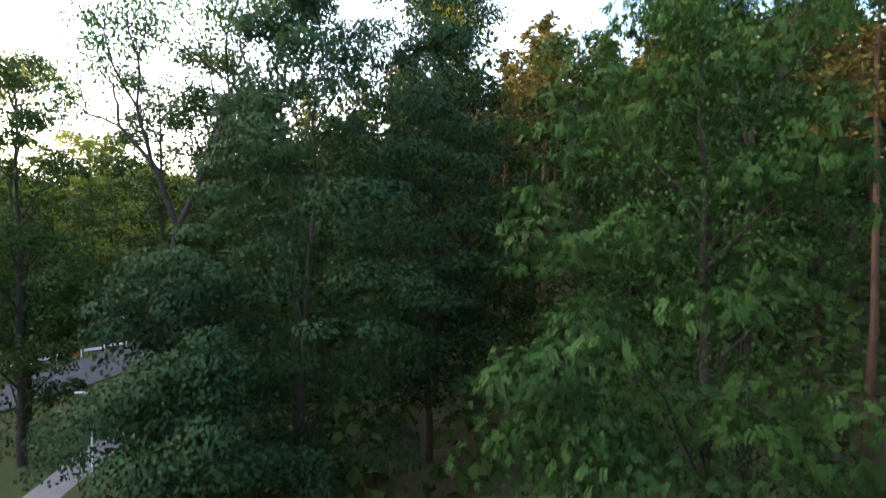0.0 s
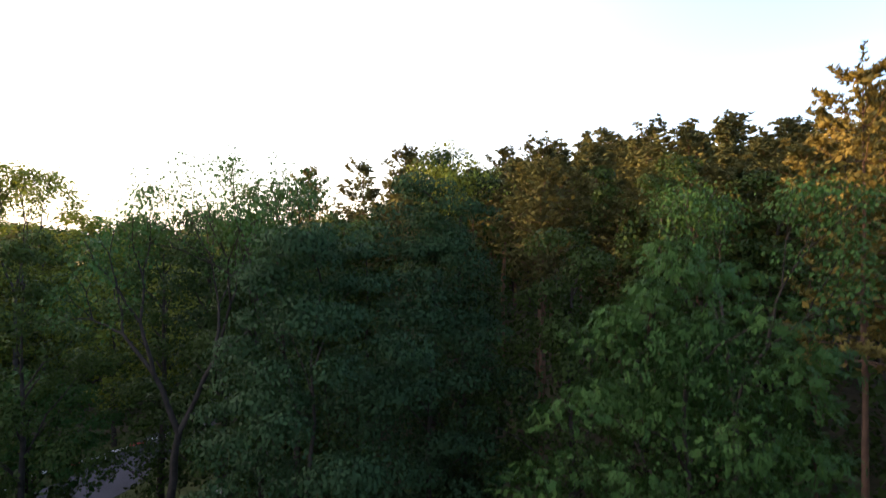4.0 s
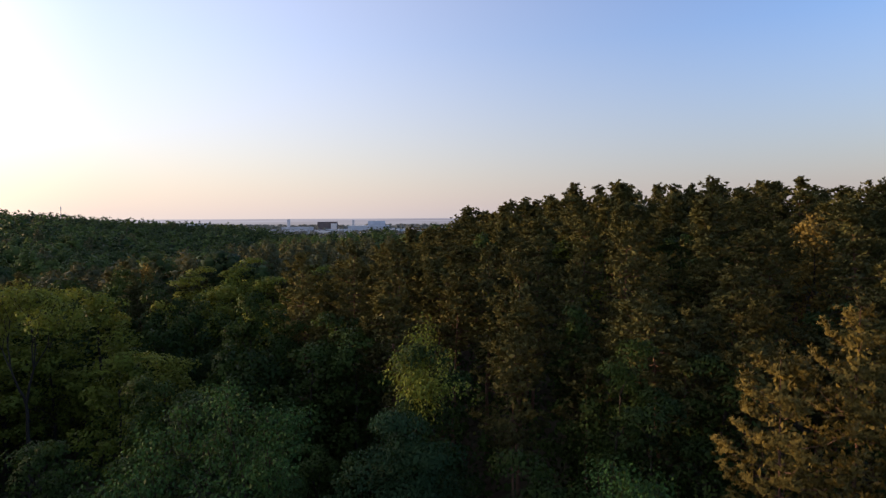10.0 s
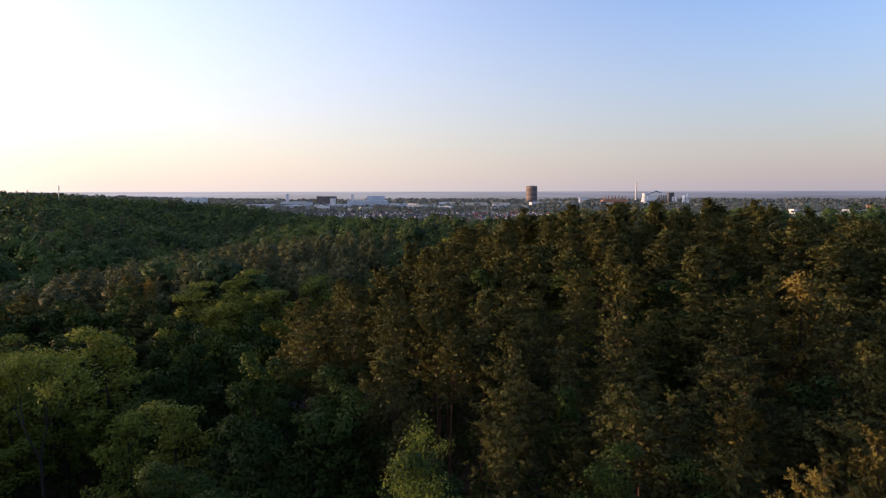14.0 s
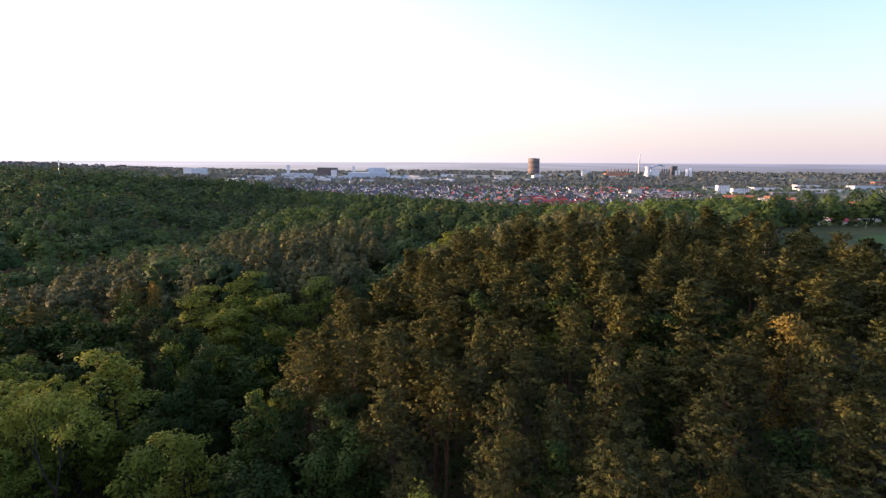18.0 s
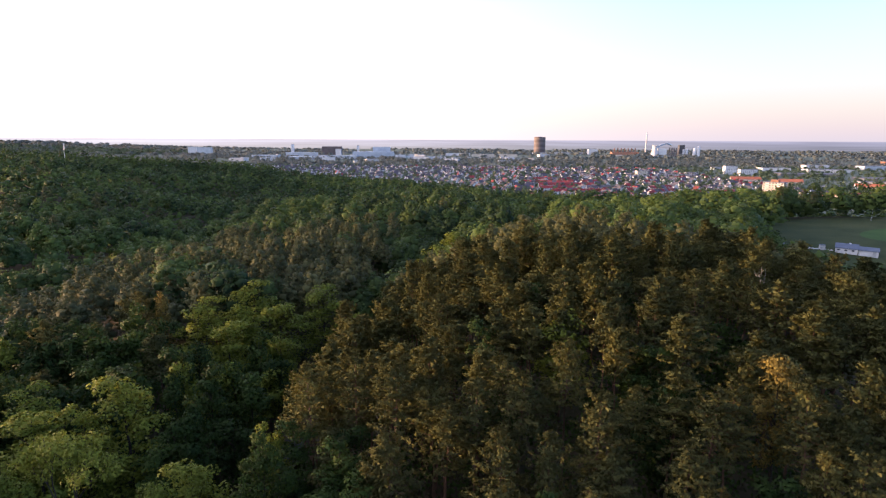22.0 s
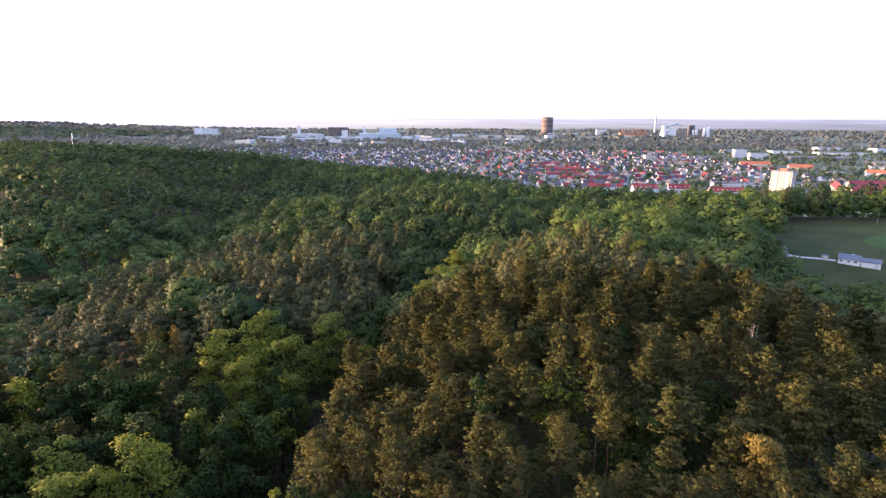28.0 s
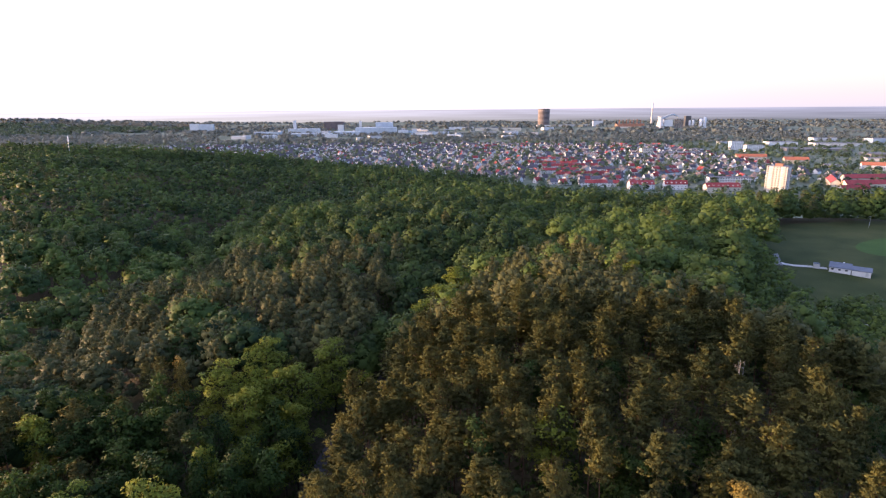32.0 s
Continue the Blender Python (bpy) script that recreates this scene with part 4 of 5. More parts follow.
def far_wood(name, places, label, high, wide, pads, sprays, size, pointed, material, seed):
    """A wood too far off to count: crowns of rounded leaf pads, each a shell of sprays, round a closed lumpy body."""
    rng = np.random.default_rng(seed)
    places = np.array(places)
    n = len(places)
    h, w = high * rng.uniform(*((0.74, 1.14) if pointed else (0.66, 1.20)), (n, 1)), wide * rng.uniform(0.72, 1.32, (n, 1))
    gz = ground_z(places[:, 0], places[:, 1])[:, None]
    depth = 0.36 if pointed else 0.44
    spin = rng.uniform(0, 6.28, (n, 1))
    u = (np.arange(pads)[None] + rng.uniform(0.1, 0.9, (n, pads))) / pads
    a = spin + np.arange(pads)[None] * 2.39996 + rng.normal(0, 0.35, (n, pads))
    r = np.sqrt(np.clip(1 - u**2.2, 0, 1)) if not pointed else np.clip(1.02 - u, 0, 1) ** 0.6
    r = r * rng.uniform(0.62, 0.98, (n, pads))
    out = np.stack([np.cos(a) * r, np.sin(a) * r, u], -1)
    ball = (0.54 if not pointed else 0.46) * w * rng.uniform(0.75, 1.25, (n, pads)) * (1.1 - 0.35 * u)
    z = gz + h * (1 - depth) + u * h * depth - ball * 0.6
    pad = np.stack([places[:, :1] + out[..., 0] * w, places[:, 1:] + out[..., 1] * w, z], -1)
    # sprays over the upper shell of each pad
    t, k = rng.uniform(0, 6.28, (n, pads, sprays)), rng.uniform(-0.15, 1, (n, pads, sprays))
    q = np.sqrt(np.clip(1 - k * k, 0, 1))
    shell = np.stack([np.cos(t) * q, np.sin(t) * q, k], -1)
    tall = np.array([1, 1, 0.85]) if not pointed else np.array([0.95, 0.95, 0.85])
    p = pad[:, :, None] + shell * ball[..., None, None] * tall * rng.uniform(0.8, 1.08, (n, pads, sprays, 1))
    soft = unit(shell * 0.6 + out[:, :, None] * 0.8 + [0, 0, 0.1]).reshape(-1, 3)
    p = p.reshape(-1, 3)
    face = unit(soft + rng.normal(0, 0.42, p.shape))
    way = unit(rng.normal(0, 0.7, p.shape) + soft * (0.9 if pointed else 0.0) + ([0, 0, 0.6] if pointed else [0, 0, 0.2]))
    way = unit(way - face * (way * face).sum(-1, keepdims=True) * (0.6 if pointed else 0.9))
    s = size * rng.uniform(0.65, 1.3, len(p))
    v, f = blades(rng, p - way * s[:, None] * 0.45, way, face, s, 0.26 if pointed else 0.46)
    # the closed body of each pad, a low lumpy dome
    ck, ct = np.array([-0.55] * 6 + [0.35] * 6 + [0.95]), np.array([*np.arange(6) * 1.0472, *(np.arange(6) * 1.0472 + 0.52), 0.0])
    ct = ct[None, None] + rng.uniform(0, 6.28, (n, pads, 1))
    cq = np.sqrt(1 - ck**2)
    lump = np.stack([np.cos(ct) * cq, np.sin(ct) * cq, np.broadcast_to(ck, ct.shape)], -1)
    core = pad[:, :, None] + lump * ball[..., None, None] * tall * rng.uniform(*((0.45, 0.74) if pointed else (0.38, 0.66)), (n, pads, 13, 1))
    core_n = unit(lump * 0.6 + out[:, :, None] * 0.8 + [0, 0, 0.1] + rng.normal(0, 0.08, lump.shape))
    body, i = [], np.arange(6)
    body = np.concatenate([np.stack([i, (i + 1) % 6, 6 + i], -1), np.stack([(i + 1) % 6, 6 + (i + 1) % 6, 6 + i], -1), np.stack([6 + i, 6 + (i + 1) % 6, np.full(6, 12)], -1)])
    body = (np.arange(n * pads)[:, None, None] * 13 + body[None]).reshape(-1, 3)
    at = n * pads * 13
    me = mesh_np(name, np.concatenate([core.reshape(-1, 3), v]), [body, f + at], material, normals=np.concatenate([core_n.reshape(-1, 3), np.repeat(unit(soft * 0.6 + face * 0.6), 4, 0)]))
    patch = np.sin(places[:, 0] * 0.021 + 1.3) * np.sin(places[:, 1] * 0.017) + np.sin(places[:, 0] * 0.05 - places[:, 1] * 0.04)
    fresh = np.exp(-((places[:, 0] - 88) ** 2 + (places[:, 1] - 195) ** 2) / 5000)
    tone = np.clip(rng.uniform(0, 1, n) ** 1.5 * 0.9 + 0.22 * patch + 0.5 * fresh, 0, 1)
    layer = me.attributes.new("tone", "FLOAT", "FACE")
    layer.data.foreach_set("value", np.concatenate([np.repeat(tone, pads * 18), np.repeat(tone, pads * sprays)]).astype(np.float32))
    return tagged(new(name, me), label, "forest", kind="stuff")


near_far = [p for p in far_broad if np.hypot(*p) < 250]
rest_far = [p for p in far_broad if 250 <= np.hypot(*p) < 400]
last_far = [p for p in far_broad if np.hypot(*p) >= 400]
far_wood("hillside_forest", near_far, "dense dark green broad-leaved forest on the slopes", 18, 5.7, 20, 22, 0.80, False, FAR_LEAF, 1)
far_wood("valley_forest", rest_far, "dark green broad-leaved forest across the valley", 18, 6.0, 15, 12, 1.15, False, FAR_LEAF, 5)
far_wood("distant_forest", last_far, "distant dark green forest on the hills", 18, 6.2, 6, 4, 2.0, False, FAR_LEAF, 2)
far_wood("ridge_pine_forest", far_pines, "olive-brown pine forest along the ridge", 18.5, 3.3, 15, 12, 0.74, True, FAR_NEEDLE, 3)

# trees added out of view round the clearing, cutting light from behind
around = [(x, y) for x, y in scatter(-60, 80, -60, 12, 5.4) if np.hypot(x - 2, y + 2) > 11.5 and not (-34 < x < -9 and y > -12) and not seen_or_shading(x, y, 12)]
far_wood("surrounding_forest", around, "unseen forest added round the clearing to block sky light", 25, 4.4, 7, 2, 2.0, False, FAR_LEAF, 4)

brush_rng = np.random.default_rng(8)
brush = [(x, y) for x, y in scatter(-75, 75, 9, 78, 2.5) if not open_land(x, y) and seen_or_shading(x, y, 3)]
brush += [(x, y) for x, y in scatter(-70, 120, 78, 190, 3.6) if not open_land(x, y) and x < 0.68 * y]
bx = np.repeat(np.array(brush), 34, 0)
bh = np.repeat(brush_rng.uniform(1.2, 6.0, len(brush)) * np.where(np.array(brush)[:, 1] > 78, 1.3, 1.0), 34)
bu = brush_rng.uniform(0.05, 1, len(bx))
ba, br = brush_rng.uniform(0, 6.28, len(bx)), brush_rng.uniform(0.3, 1.0, len(bx)) * np.where(bx[:, 1] > 78, 2.4, 1.7) * np.sqrt(1.05 - bu**2)
bp = np.stack([bx[:, 0] + np.cos(ba) * br, bx[:, 1] + np.sin(ba) * br, ground_z(bx[:, 0], bx[:, 1]) + bh * bu], -1)
bf = unit(np.stack([np.cos(ba), np.sin(ba), np.full(len(bx), 0.8)], -1) + brush_rng.normal(0, 0.3, bp.shape))
bw = unit(brush_rng.normal(0, 1, bp.shape))
bw = unit(bw - bf * (bw * bf).sum(-1, keepdims=True))
tagged(new("undergrowth", mesh_np("undergrowth", *blades(brush_rng, bp, bw, bf, brush_rng.uniform(0.35, 0.7, len(bx)), 0.45), BROAD)), "dark tangled undergrowth between the trunks", "undergrowth", kind="stuff")

# ---- meadow on the hill ----
xs, ys = np.linspace(105, 345, 80), np.linspace(140, 305, 60)
tagged(new("meadow", sheet("meadow", xs, ys, 0.06, GRASS)), "open meadow of dry green grass in the shade", "meadow", kind="structure")
LAWN = rough_material("lawn_grass", (0.032, 0.070, 0.016), (0.046, 0.088, 0.020), 0.1, 0.95, 0.5, fine=3.0)
gx, gy = np.meshgrid(np.linspace(-1, 1, 20), np.linspace(-1, 1, 14))
lx, ly = 217 + 26 * gx * np.sqrt(1 - gy**2 / 2) + 6 * gy, 243 + 17 * gy * np.sqrt(1 - gx**2 / 2)
lv = np.stack([lx, ly, ground_z(lx, ly) + 0.10], -1).reshape(-1, 3)
li, lj = np.meshgrid(np.arange(13), np.arange(19), indexing="ij")
la = li * 20 + lj
tagged(new("lawn", mesh_np("lawn", lv, np.stack([la, la + 1, la + 21, la + 20], -1).reshape(-1, 4), LAWN, True)), "greener mown patch on the meadow", "lawn", kind="structure")
CONCRETE = rough_material("pale_concrete", (0.42, 0.41, 0.40), (0.54, 0.53, 0.51), 0.8, 0.85, 0.2)
SLATE = rough_material("grey_blue_roof_felt", (0.10, 0.118, 0.155), (0.14, 0.16, 0.20), 0.7, 0.7, 0.2)
PLASTER = rough_material("white_plaster", (0.54, 0.54, 0.55), (0.66, 0.66, 0.66), 0.3, 0.85, 0.15, vary=0.1)
CREAM = rough_material("cream_plaster", (0.46, 0.41, 0.34), (0.56, 0.51, 0.43), 0.25, 0.85, 0.15, vary=0.15)
BRICK = rough_material("brown_brick_wall", (0.26, 0.13, 0.09), (0.36, 0.19, 0.13), 0.1, 0.9, 0.2, vary=0.2)
TILE_RED = rough_material("red_roof_tile", (0.20, 0.038, 0.042), (0.28, 0.060, 0.058), 0.25, 0.75, 0.3, vary=0.25, fine=4.0)
TILE_DARK = rough_material("dark_roof_tile", (0.070, 0.066, 0.080), (0.12, 0.11, 0.125), 0.25, 0.75, 0.3, vary=0.3, fine=4.0)
TILE_ORANGE = rough_material("orange_roof_tile", (0.36, 0.12, 0.07), (0.44, 0.16, 0.09), 0.25, 0.75, 0.3, fine=4.0)
FLAT_ROOF = rough_material("grey_roof_felt", (0.14, 0.14, 0.15), (0.22, 0.22, 0.23), 0.1, 0.85, 0.2, vary=0.2)
PALE_METAL = rough_material("pale_blue_cladding", (0.30, 0.35, 0.40), (0.40, 0.45, 0.50), 0.05, 0.5, 0.1, vary=0.15)
RUST = rough_material("rust_brown_steel", (0.115, 0.096, 0.096), (0.16, 0.130, 0.126), 0.05, 0.7, 0.1)
RUST_LIGHT = rough_material("tan_steel_band", (0.16, 0.138, 0.136), (0.21, 0.176, 0.168), 0.05, 0.7, 0.1)
DARK_STEEL = rough_material("dark_steel", (0.05, 0.05, 0.055), (0.09, 0.085, 0.085), 0.2, 0.6, 0.1)


def glass_material():
    m, t, p = nodes_of("window_glass")
    p.inputs["Base Color"].default_value = (0.05, 0.06, 0.075, 1)
    p.inputs["Roughness"].default_value = 0.08
    return m


GLASS = glass_material()
PANE = box_mesh("pane", (1.15, 0.08, 1.35), GLASS)
FRAME = box_mesh("window_frame", (1.35, 0.05, 1.55), WHITE_PAINT, (0, 0, -0.1))


def pane_on(parent, x, y, z, turn=0.0):
    w = child("window", PANE, parent)
    w.matrix_basis = Matrix.Translation((x, y, z)) @ Euler((0, 0, turn)).to_matrix().to_4x4()


def window_on(parent, x, y, z, turn=0.0, sx=1.0, sz=1.0):
    """A window flush on a wall: a white frame and its pane."""
    w = child("window", FRAME, parent)
    w.matrix_basis = Matrix.Translation((x, y, z)) @ Euler((0, 0, turn)).to_matrix().to_4x4() @ Matrix.Diagonal((sx, 1, sz, 1))
    child("pane", PANE, w).matrix_basis = Matrix.Translation((0, -0.01, 0))
    return w


def gable_parts(wide, long, eave, rise, over=0.5):
    """Wall and roof meshes of a gabled body: ridge along x, centred, floor at 0."""
    a, b = long / 2, wide / 2
    wv = [(-a, -b, -1), (a, -b, -1), (a, b, -1), (-a, b, -1), (-a, -b, eave), (a, -b, eave), (a, b, eave), (-a, b, eave), (-a, 0, eave + rise - 0.05), (a, 0, eave + rise - 0.05)]
    wq, wt3 = [(0, 1, 5, 4), (2, 3, 7, 6), (1, 2, 6, 5), (3, 0, 4, 7)], [(5, 6, 9), (7, 4, 8)]
    drop = over * rise / b
    rv, rq = [], []
    for sgn in (1, -1):
        e = b + over
        base = len(rv)
        for dz in (0.0, 0.22):
            rv += [(-a - over, sgn * e, eave - drop + dz), (a + over, sgn * e, eave - drop + dz), (a + over, 0, eave + rise + dz), (-a - over, 0, eave + rise + dz)]
        for f in ((0, 1, 2, 3), (7, 6, 5, 4), (0, 4, 5, 1), (1, 5, 6, 2), (3, 7, 4, 0)):
            rq.append([base + k for k in f])
    return (np.array(wv, float), [np.array(wq), np.array(wt3)]), (np.array(rv, float), np.array(rq))


def gable_house(name, wide, long, eave, rise, wall, roof, chimney=True, storeys=2, per_side=3, dormers=0, plain=False):
    window_of = pane_on if plain else window_on
    house = new(name, None)
    w, r = gable_parts(wide, long, eave, rise)
    child("wall", mesh_np("wall", *w, wall), house)
    roof_ob = child("roof", mesh_np("roof", *r, roof), house)
    if chimney:
        child("chimney", box_mesh("chimney", (0.7, 0.7, 2.0), BRICK, (long * 0.2, 0.5, eave + rise - 1.0)), roof_ob)
    for k in range(dormers):
        x = (k + 0.5) / dormers * long - long / 2
        child("dormer", box_mesh("dormer", (1.8, 2.6, 1.9), wall, (x, -wide * 0.27, eave + 0.5)), roof_ob)
    for s in range(storeys):
        z = 1.0 + s * 2.8
        if z + 1.5 > eave:
            continue
        for k in range(per_side):
            window_of(house, (k + 0.5) / per_side * long - long / 2, -wide / 2 - 0.02, z)
        window_of(house, -long / 2 - 0.02, 0, z, -math.pi / 2)
    return house


def put(ob, x, y, turn=0.0, z=None):
    ob.matrix_basis = Matrix.Translation((x, y, float(ground_z(x, y)) if z is None else z)) @ Euler((0, 0, radians(turn))).to_matrix().to_4x4()
    return ob


def shed_house():
    """The low white service house: two joined bodies under grey felt roofs."""
    house = new("service_house", None)
    for x, y, wide, long, eave, rise in ((-3.4, 0, 7.6, 7.2, 2.1, 1.3), (3.6, -0.5, 6.6, 6.2, 1.9, 0.9)):
        w, r = gable_parts(wide, long, eave, rise, 0.25)
        for v in (w[0], r[0]):
            v[:, 0] += x
            v[:, 1] += y
        child("wall", mesh_np("wall", *w, PLASTER), house)
        child("roof", mesh_np("roof", *r, SLATE), house)
    child("vent", box_mesh("vent", (0.7, 0.7, 0.8), PLASTER, (-2.4, 0.2, 2.9), 0.03), house)
    child("door", box_mesh("door", (1.0, 0.06, 1.8), GALVANISED, (5.4, -3.83, 0)), house)
    for k in range(3):
        child("window", box_mesh("window", (0.9, 0.06, 0.6), GLASS, (-5.9 + 2.3 * k, -3.83, 1.1)), house)
    return house


put(tagged(shed_house(), "low white service house with grey felt roofs on the meadow", "house"), 165.0, 209.3, -36)
ribbon("meadow_path", [(142.6, 224), (144, 219.4), (147.5, 217.2), (152, 216.4), (158.5, 213.6)], 2.4, 0.16, CONCRETE, "pale concrete path widening across the meadow", "path")
put(tagged(new("concrete_slab", box_mesh("concrete_slab", (3.0, 21.5, 0.7), FLAT_ROOF, (0, 0, -0.5), 0.03)), "grey concrete slab at the forest edge", "slab"), 145.2, 227, -25)
small = new("shed", None)
child("body", box_mesh("body", (1.9, 1.7, 2.1), CONCRETE, (0, 0, -0.1), 0.02), small)
child("roof", box_mesh("roof", (2.2, 2.0, 0.16), SLATE, (0, 0, 2.0), 0.02), small)
put(tagged(small, "small grey shed beside the path", "shed"), 154.6, 214.5, -20)
fence = new("fence", None)
for k in range(7):
    p = child("post", box_mesh("post", (0.1, 0.1, 1.3), WHITE_PAINT, (0, 0, -0.2)), fence)
    x, y = 131.5 + 0.75 * k, 174.6 - 0.5 * k
    p.matrix_basis = Matrix.Translation((x, y, float(ground_z(x, y))))
    if k < 6:
        q = child("board", box_mesh("board", (0.86, 0.05, 0.22), CONCRETE, (0, -0.08, 0.7)), fence)
        q.matrix_basis = Matrix.Translation((x + 0.37, y - 0.25, float(ground_z(x + 0.37, y - 0.25)))) @ Euler((0, 0, -0.59)).to_matrix().to_4x4()
tagged(fence, "short white board fence at the meadow edge", "fence")
for x, y, turn in ((137.5, 161.5, 20), (139.6, 160.2, -15), (143.0, 159.0, 40)):
    seat = new("garden_bench", None)
    child("seat", box_mesh("seat", (1.8, 0.5, 0.08), WHITE_PAINT, (0, 0, 0.45), 0.01), seat)
    child("backrest", box_mesh("backrest", (1.8, 0.07, 0.5), WHITE_PAINT, (0, 0.22, 0.53), 0.01), seat)
    for lx2 in (-0.75, 0.75):
        child("leg", box_mesh("leg", (0.08, 0.45, 0.55), WHITE_PAINT, (lx2, 0, -0.1)), seat)
    put(tagged(seat, "white garden bench at the edge of the trees", "bench", "garden benches"), x, y, turn)
put(tagged(street_lamp(6.0), "pale lamp post standing by the far trees of the meadow", "street lamp"), 226, 283, 0)

edge = [(x, y) for x, y in scatter(78, 205, 104, 216, 4.6) if x > (0.66 if y < 135 else 0.585) * y and not meadow(x, y) and x < 0.70 * y + 30]
far_wood("meadow_scrub", edge, "low dark scrub and young trees along the meadow edge", 9.5, 3.2, 9, 8, 0.75, False, FAR_LEAF, 6)

# ---- town ----
HOMES = []
for i, (wall, roof) in enumerate(((PLASTER, TILE_DARK), (PLASTER, TILE_RED), (CREAM, TILE_DARK), (PLASTER, TILE_DARK), (CREAM, TILE_RED))):
    look_of = ("white" if wall is PLASTER else "cream") + " gabled house with a steep " + ("red" if roof is TILE_RED else "dark") + " tiled roof"
    HOMES.append(tagged(gable_house("house", 8.6 + 0.4 * i, 9.5 + 0.5 * i, 3.9, 4.6, wall, roof, True, 1, 2, plain=True), look_of, "house", "town houses"))
TERRACES = [tagged(gable_house("terraced_house", 10.0, 8.0, 5.6, 3.8, PLASTER, TILE_RED, True, 2, 2, plain=True), "white terraced house with a red tiled roof", "house", "terraced houses"), tagged(gable_house("terraced_house", 10.0, 8.0, 5.6, 3.8, PLASTER, TILE_DARK, True, 2, 2, plain=True), "white terraced house with a dark tiled roof", "house", "terraced houses")]
town_rng = np.random.default_rng(21)
taken = []


def house_at(kind, x, y, turn):
    ob = copy_thing(kind, Matrix())
    put(ob, x, y, turn)
    taken.append((x, y))


# streets of terraces, as x, y, direction in degrees and number of houses
for x, y, turn, n, kind in ((186, 776, -4, 7, 0), (196, 818, 8, 8, 1), (172, 880, 6, 12, 0), (160, 940, 7, 8, 0), (246, 955, 4, 6, 1), (170, 1010, 5, 13, 0), (150, 1080, -12, 12, 0), (266, 1085, 14, 6, 0), (165, 1160, 2, 14, 1), (330, 880, 32, 8, 0), (352, 950, 30, 7, 1), (430, 870, 20, 5, 0)):
    for k in range(n):
        house_at(TERRACES[kind if town_rng.uniform() < 0.72 else 1 - kind], x + 8.1 * k * math.cos(radians(turn)), y + 8.1 * k * math.sin(radians(turn)) + 1.6 * (k // 3 % 2), turn)


def in_town(x, y):
    near_edge = np.interp(x, [-900, -600, -240, 0, 130, 180, 500], [1420, 1290, 1010, 860, 790, 770, 830])
    far_edge = np.interp(x, [-900, -500, 0, 600], [1720, 1760, 1800, 1650])
    return near_edge < y < far_edge


lots = [(x, y) for x, y in scatter(-900, 620, 780, 1800, 21.0) if in_town(x, y) and town_rng.uniform() < 0.62]
lots.sort(key=lambda p: math.hypot(p[0], p[1]))
taken_xy = np.array(taken)
lots = [p for p in lots if np.hypot(taken_xy[:, 0] - p[0], taken_xy[:, 1] - p[1]).min() > 13]
for x, y in lots[:230]:
    pick = 1 if town_rng.uniform() < 0.03 + 0.14 * (x > 60) else int(town_rng.choice([0, 2, 3, 4], p=[0.46, 0.10, 0.42, 0.02]))
    house_at(HOMES[pick], x, y, float(town_rng.choice([20, 110]) + town_rng.normal(0, 8)))


def far_houses(name, places, label):
    """Houses too far and many to count, joined: walls and roofs with three materials."""
    walls, reds, darks = [], [], []
    for x, y in places:
        w, r = gable_parts(town_rng.uniform(8, 10), town_rng.uniform(9, 13), town_rng.uniform(3.4, 5), town_rng.uniform(3.6, 4.8))
        c, s = math.cos(t := town_rng.choice([0.35, 1.92]) + town_rng.normal(0, 0.15)), math.sin(t)
        spin = np.array([[c, s, 0], [-s, c, 0], [0, 0, 1]])
        at = np.array([x, y, float(ground_z(x, y))])
        walls.append((w[0] @ spin + at, w[1][0], w[1][1]))
        (reds if town_rng.uniform() < 0.05 + 0.12 * (x > 60) else darks).append((r[0] @ spin + at, r[1]))
    at, verts, quads, tris = 0, [], [], []
    for v, q, t3 in walls:
        verts.append(v), quads.append(q + at), tris.append(t3 + at)
        at += len(v)
    wall_faces = sum(len(q) for q in quads) + 0
    roof_q = []
    for group in (reds, darks):
        for v, q in group:
            verts.append(v), roof_q.append(q + at)
            at += len(v)
    me = mesh_np(name, np.concatenate(verts), [np.concatenate(quads), np.concatenate(roof_q), np.concatenate(tris)], PLASTER)
    me.materials.append(TILE_RED)
    me.materials.append(TILE_DARK)
    idx = np.r_[np.zeros(wall_faces), np.full(10 * len(reds), 1), np.full(10 * len(darks), 2), np.zeros(2 * len(walls))].astype(np.int32)
    me.polygons.foreach_set("material_index", idx)
    return tagged(new(name, me), label, "houses", kind="stuff")


far_houses("far_housing_estate", lots[230:], "far housing estate of white gabled houses with dark and red roofs")
for ob in HOMES + TERRACES:
    for o in (*ob.children_recursive, ob):
        bpy.data.objects.remove(o)


def flat_block(name, long, deep, high, wall, roof=None, storeys=0, columns=0, sides=0):
    """A flat-roofed building: walls, roof slab with a rim, and windows on the two faces that show."""
    b = new(name, None)
    child("wall", box_mesh("wall", (long, deep, high + 1), wall, (0, 0, -1)), b)
    child("roof", box_mesh("roof", (long + 0.5, deep + 0.5, 0.5), roof or FLAT_ROOF, (0, 0, high + 0.003)), b)
    for s in range(storeys):
        z = (s + 0.35) * high / storeys
        for k in range(columns):
            window_on(b, (k + 0.5) / columns * long - long / 2, -deep / 2 - 0.02, z, 0, 1.6, 1.25)
        for k in range(sides):
            window_on(b, long / 2 + 0.02, (k + 0.5) / sides * deep - deep / 2, z, math.pi / 2, 1.5, 1.25)
    return b


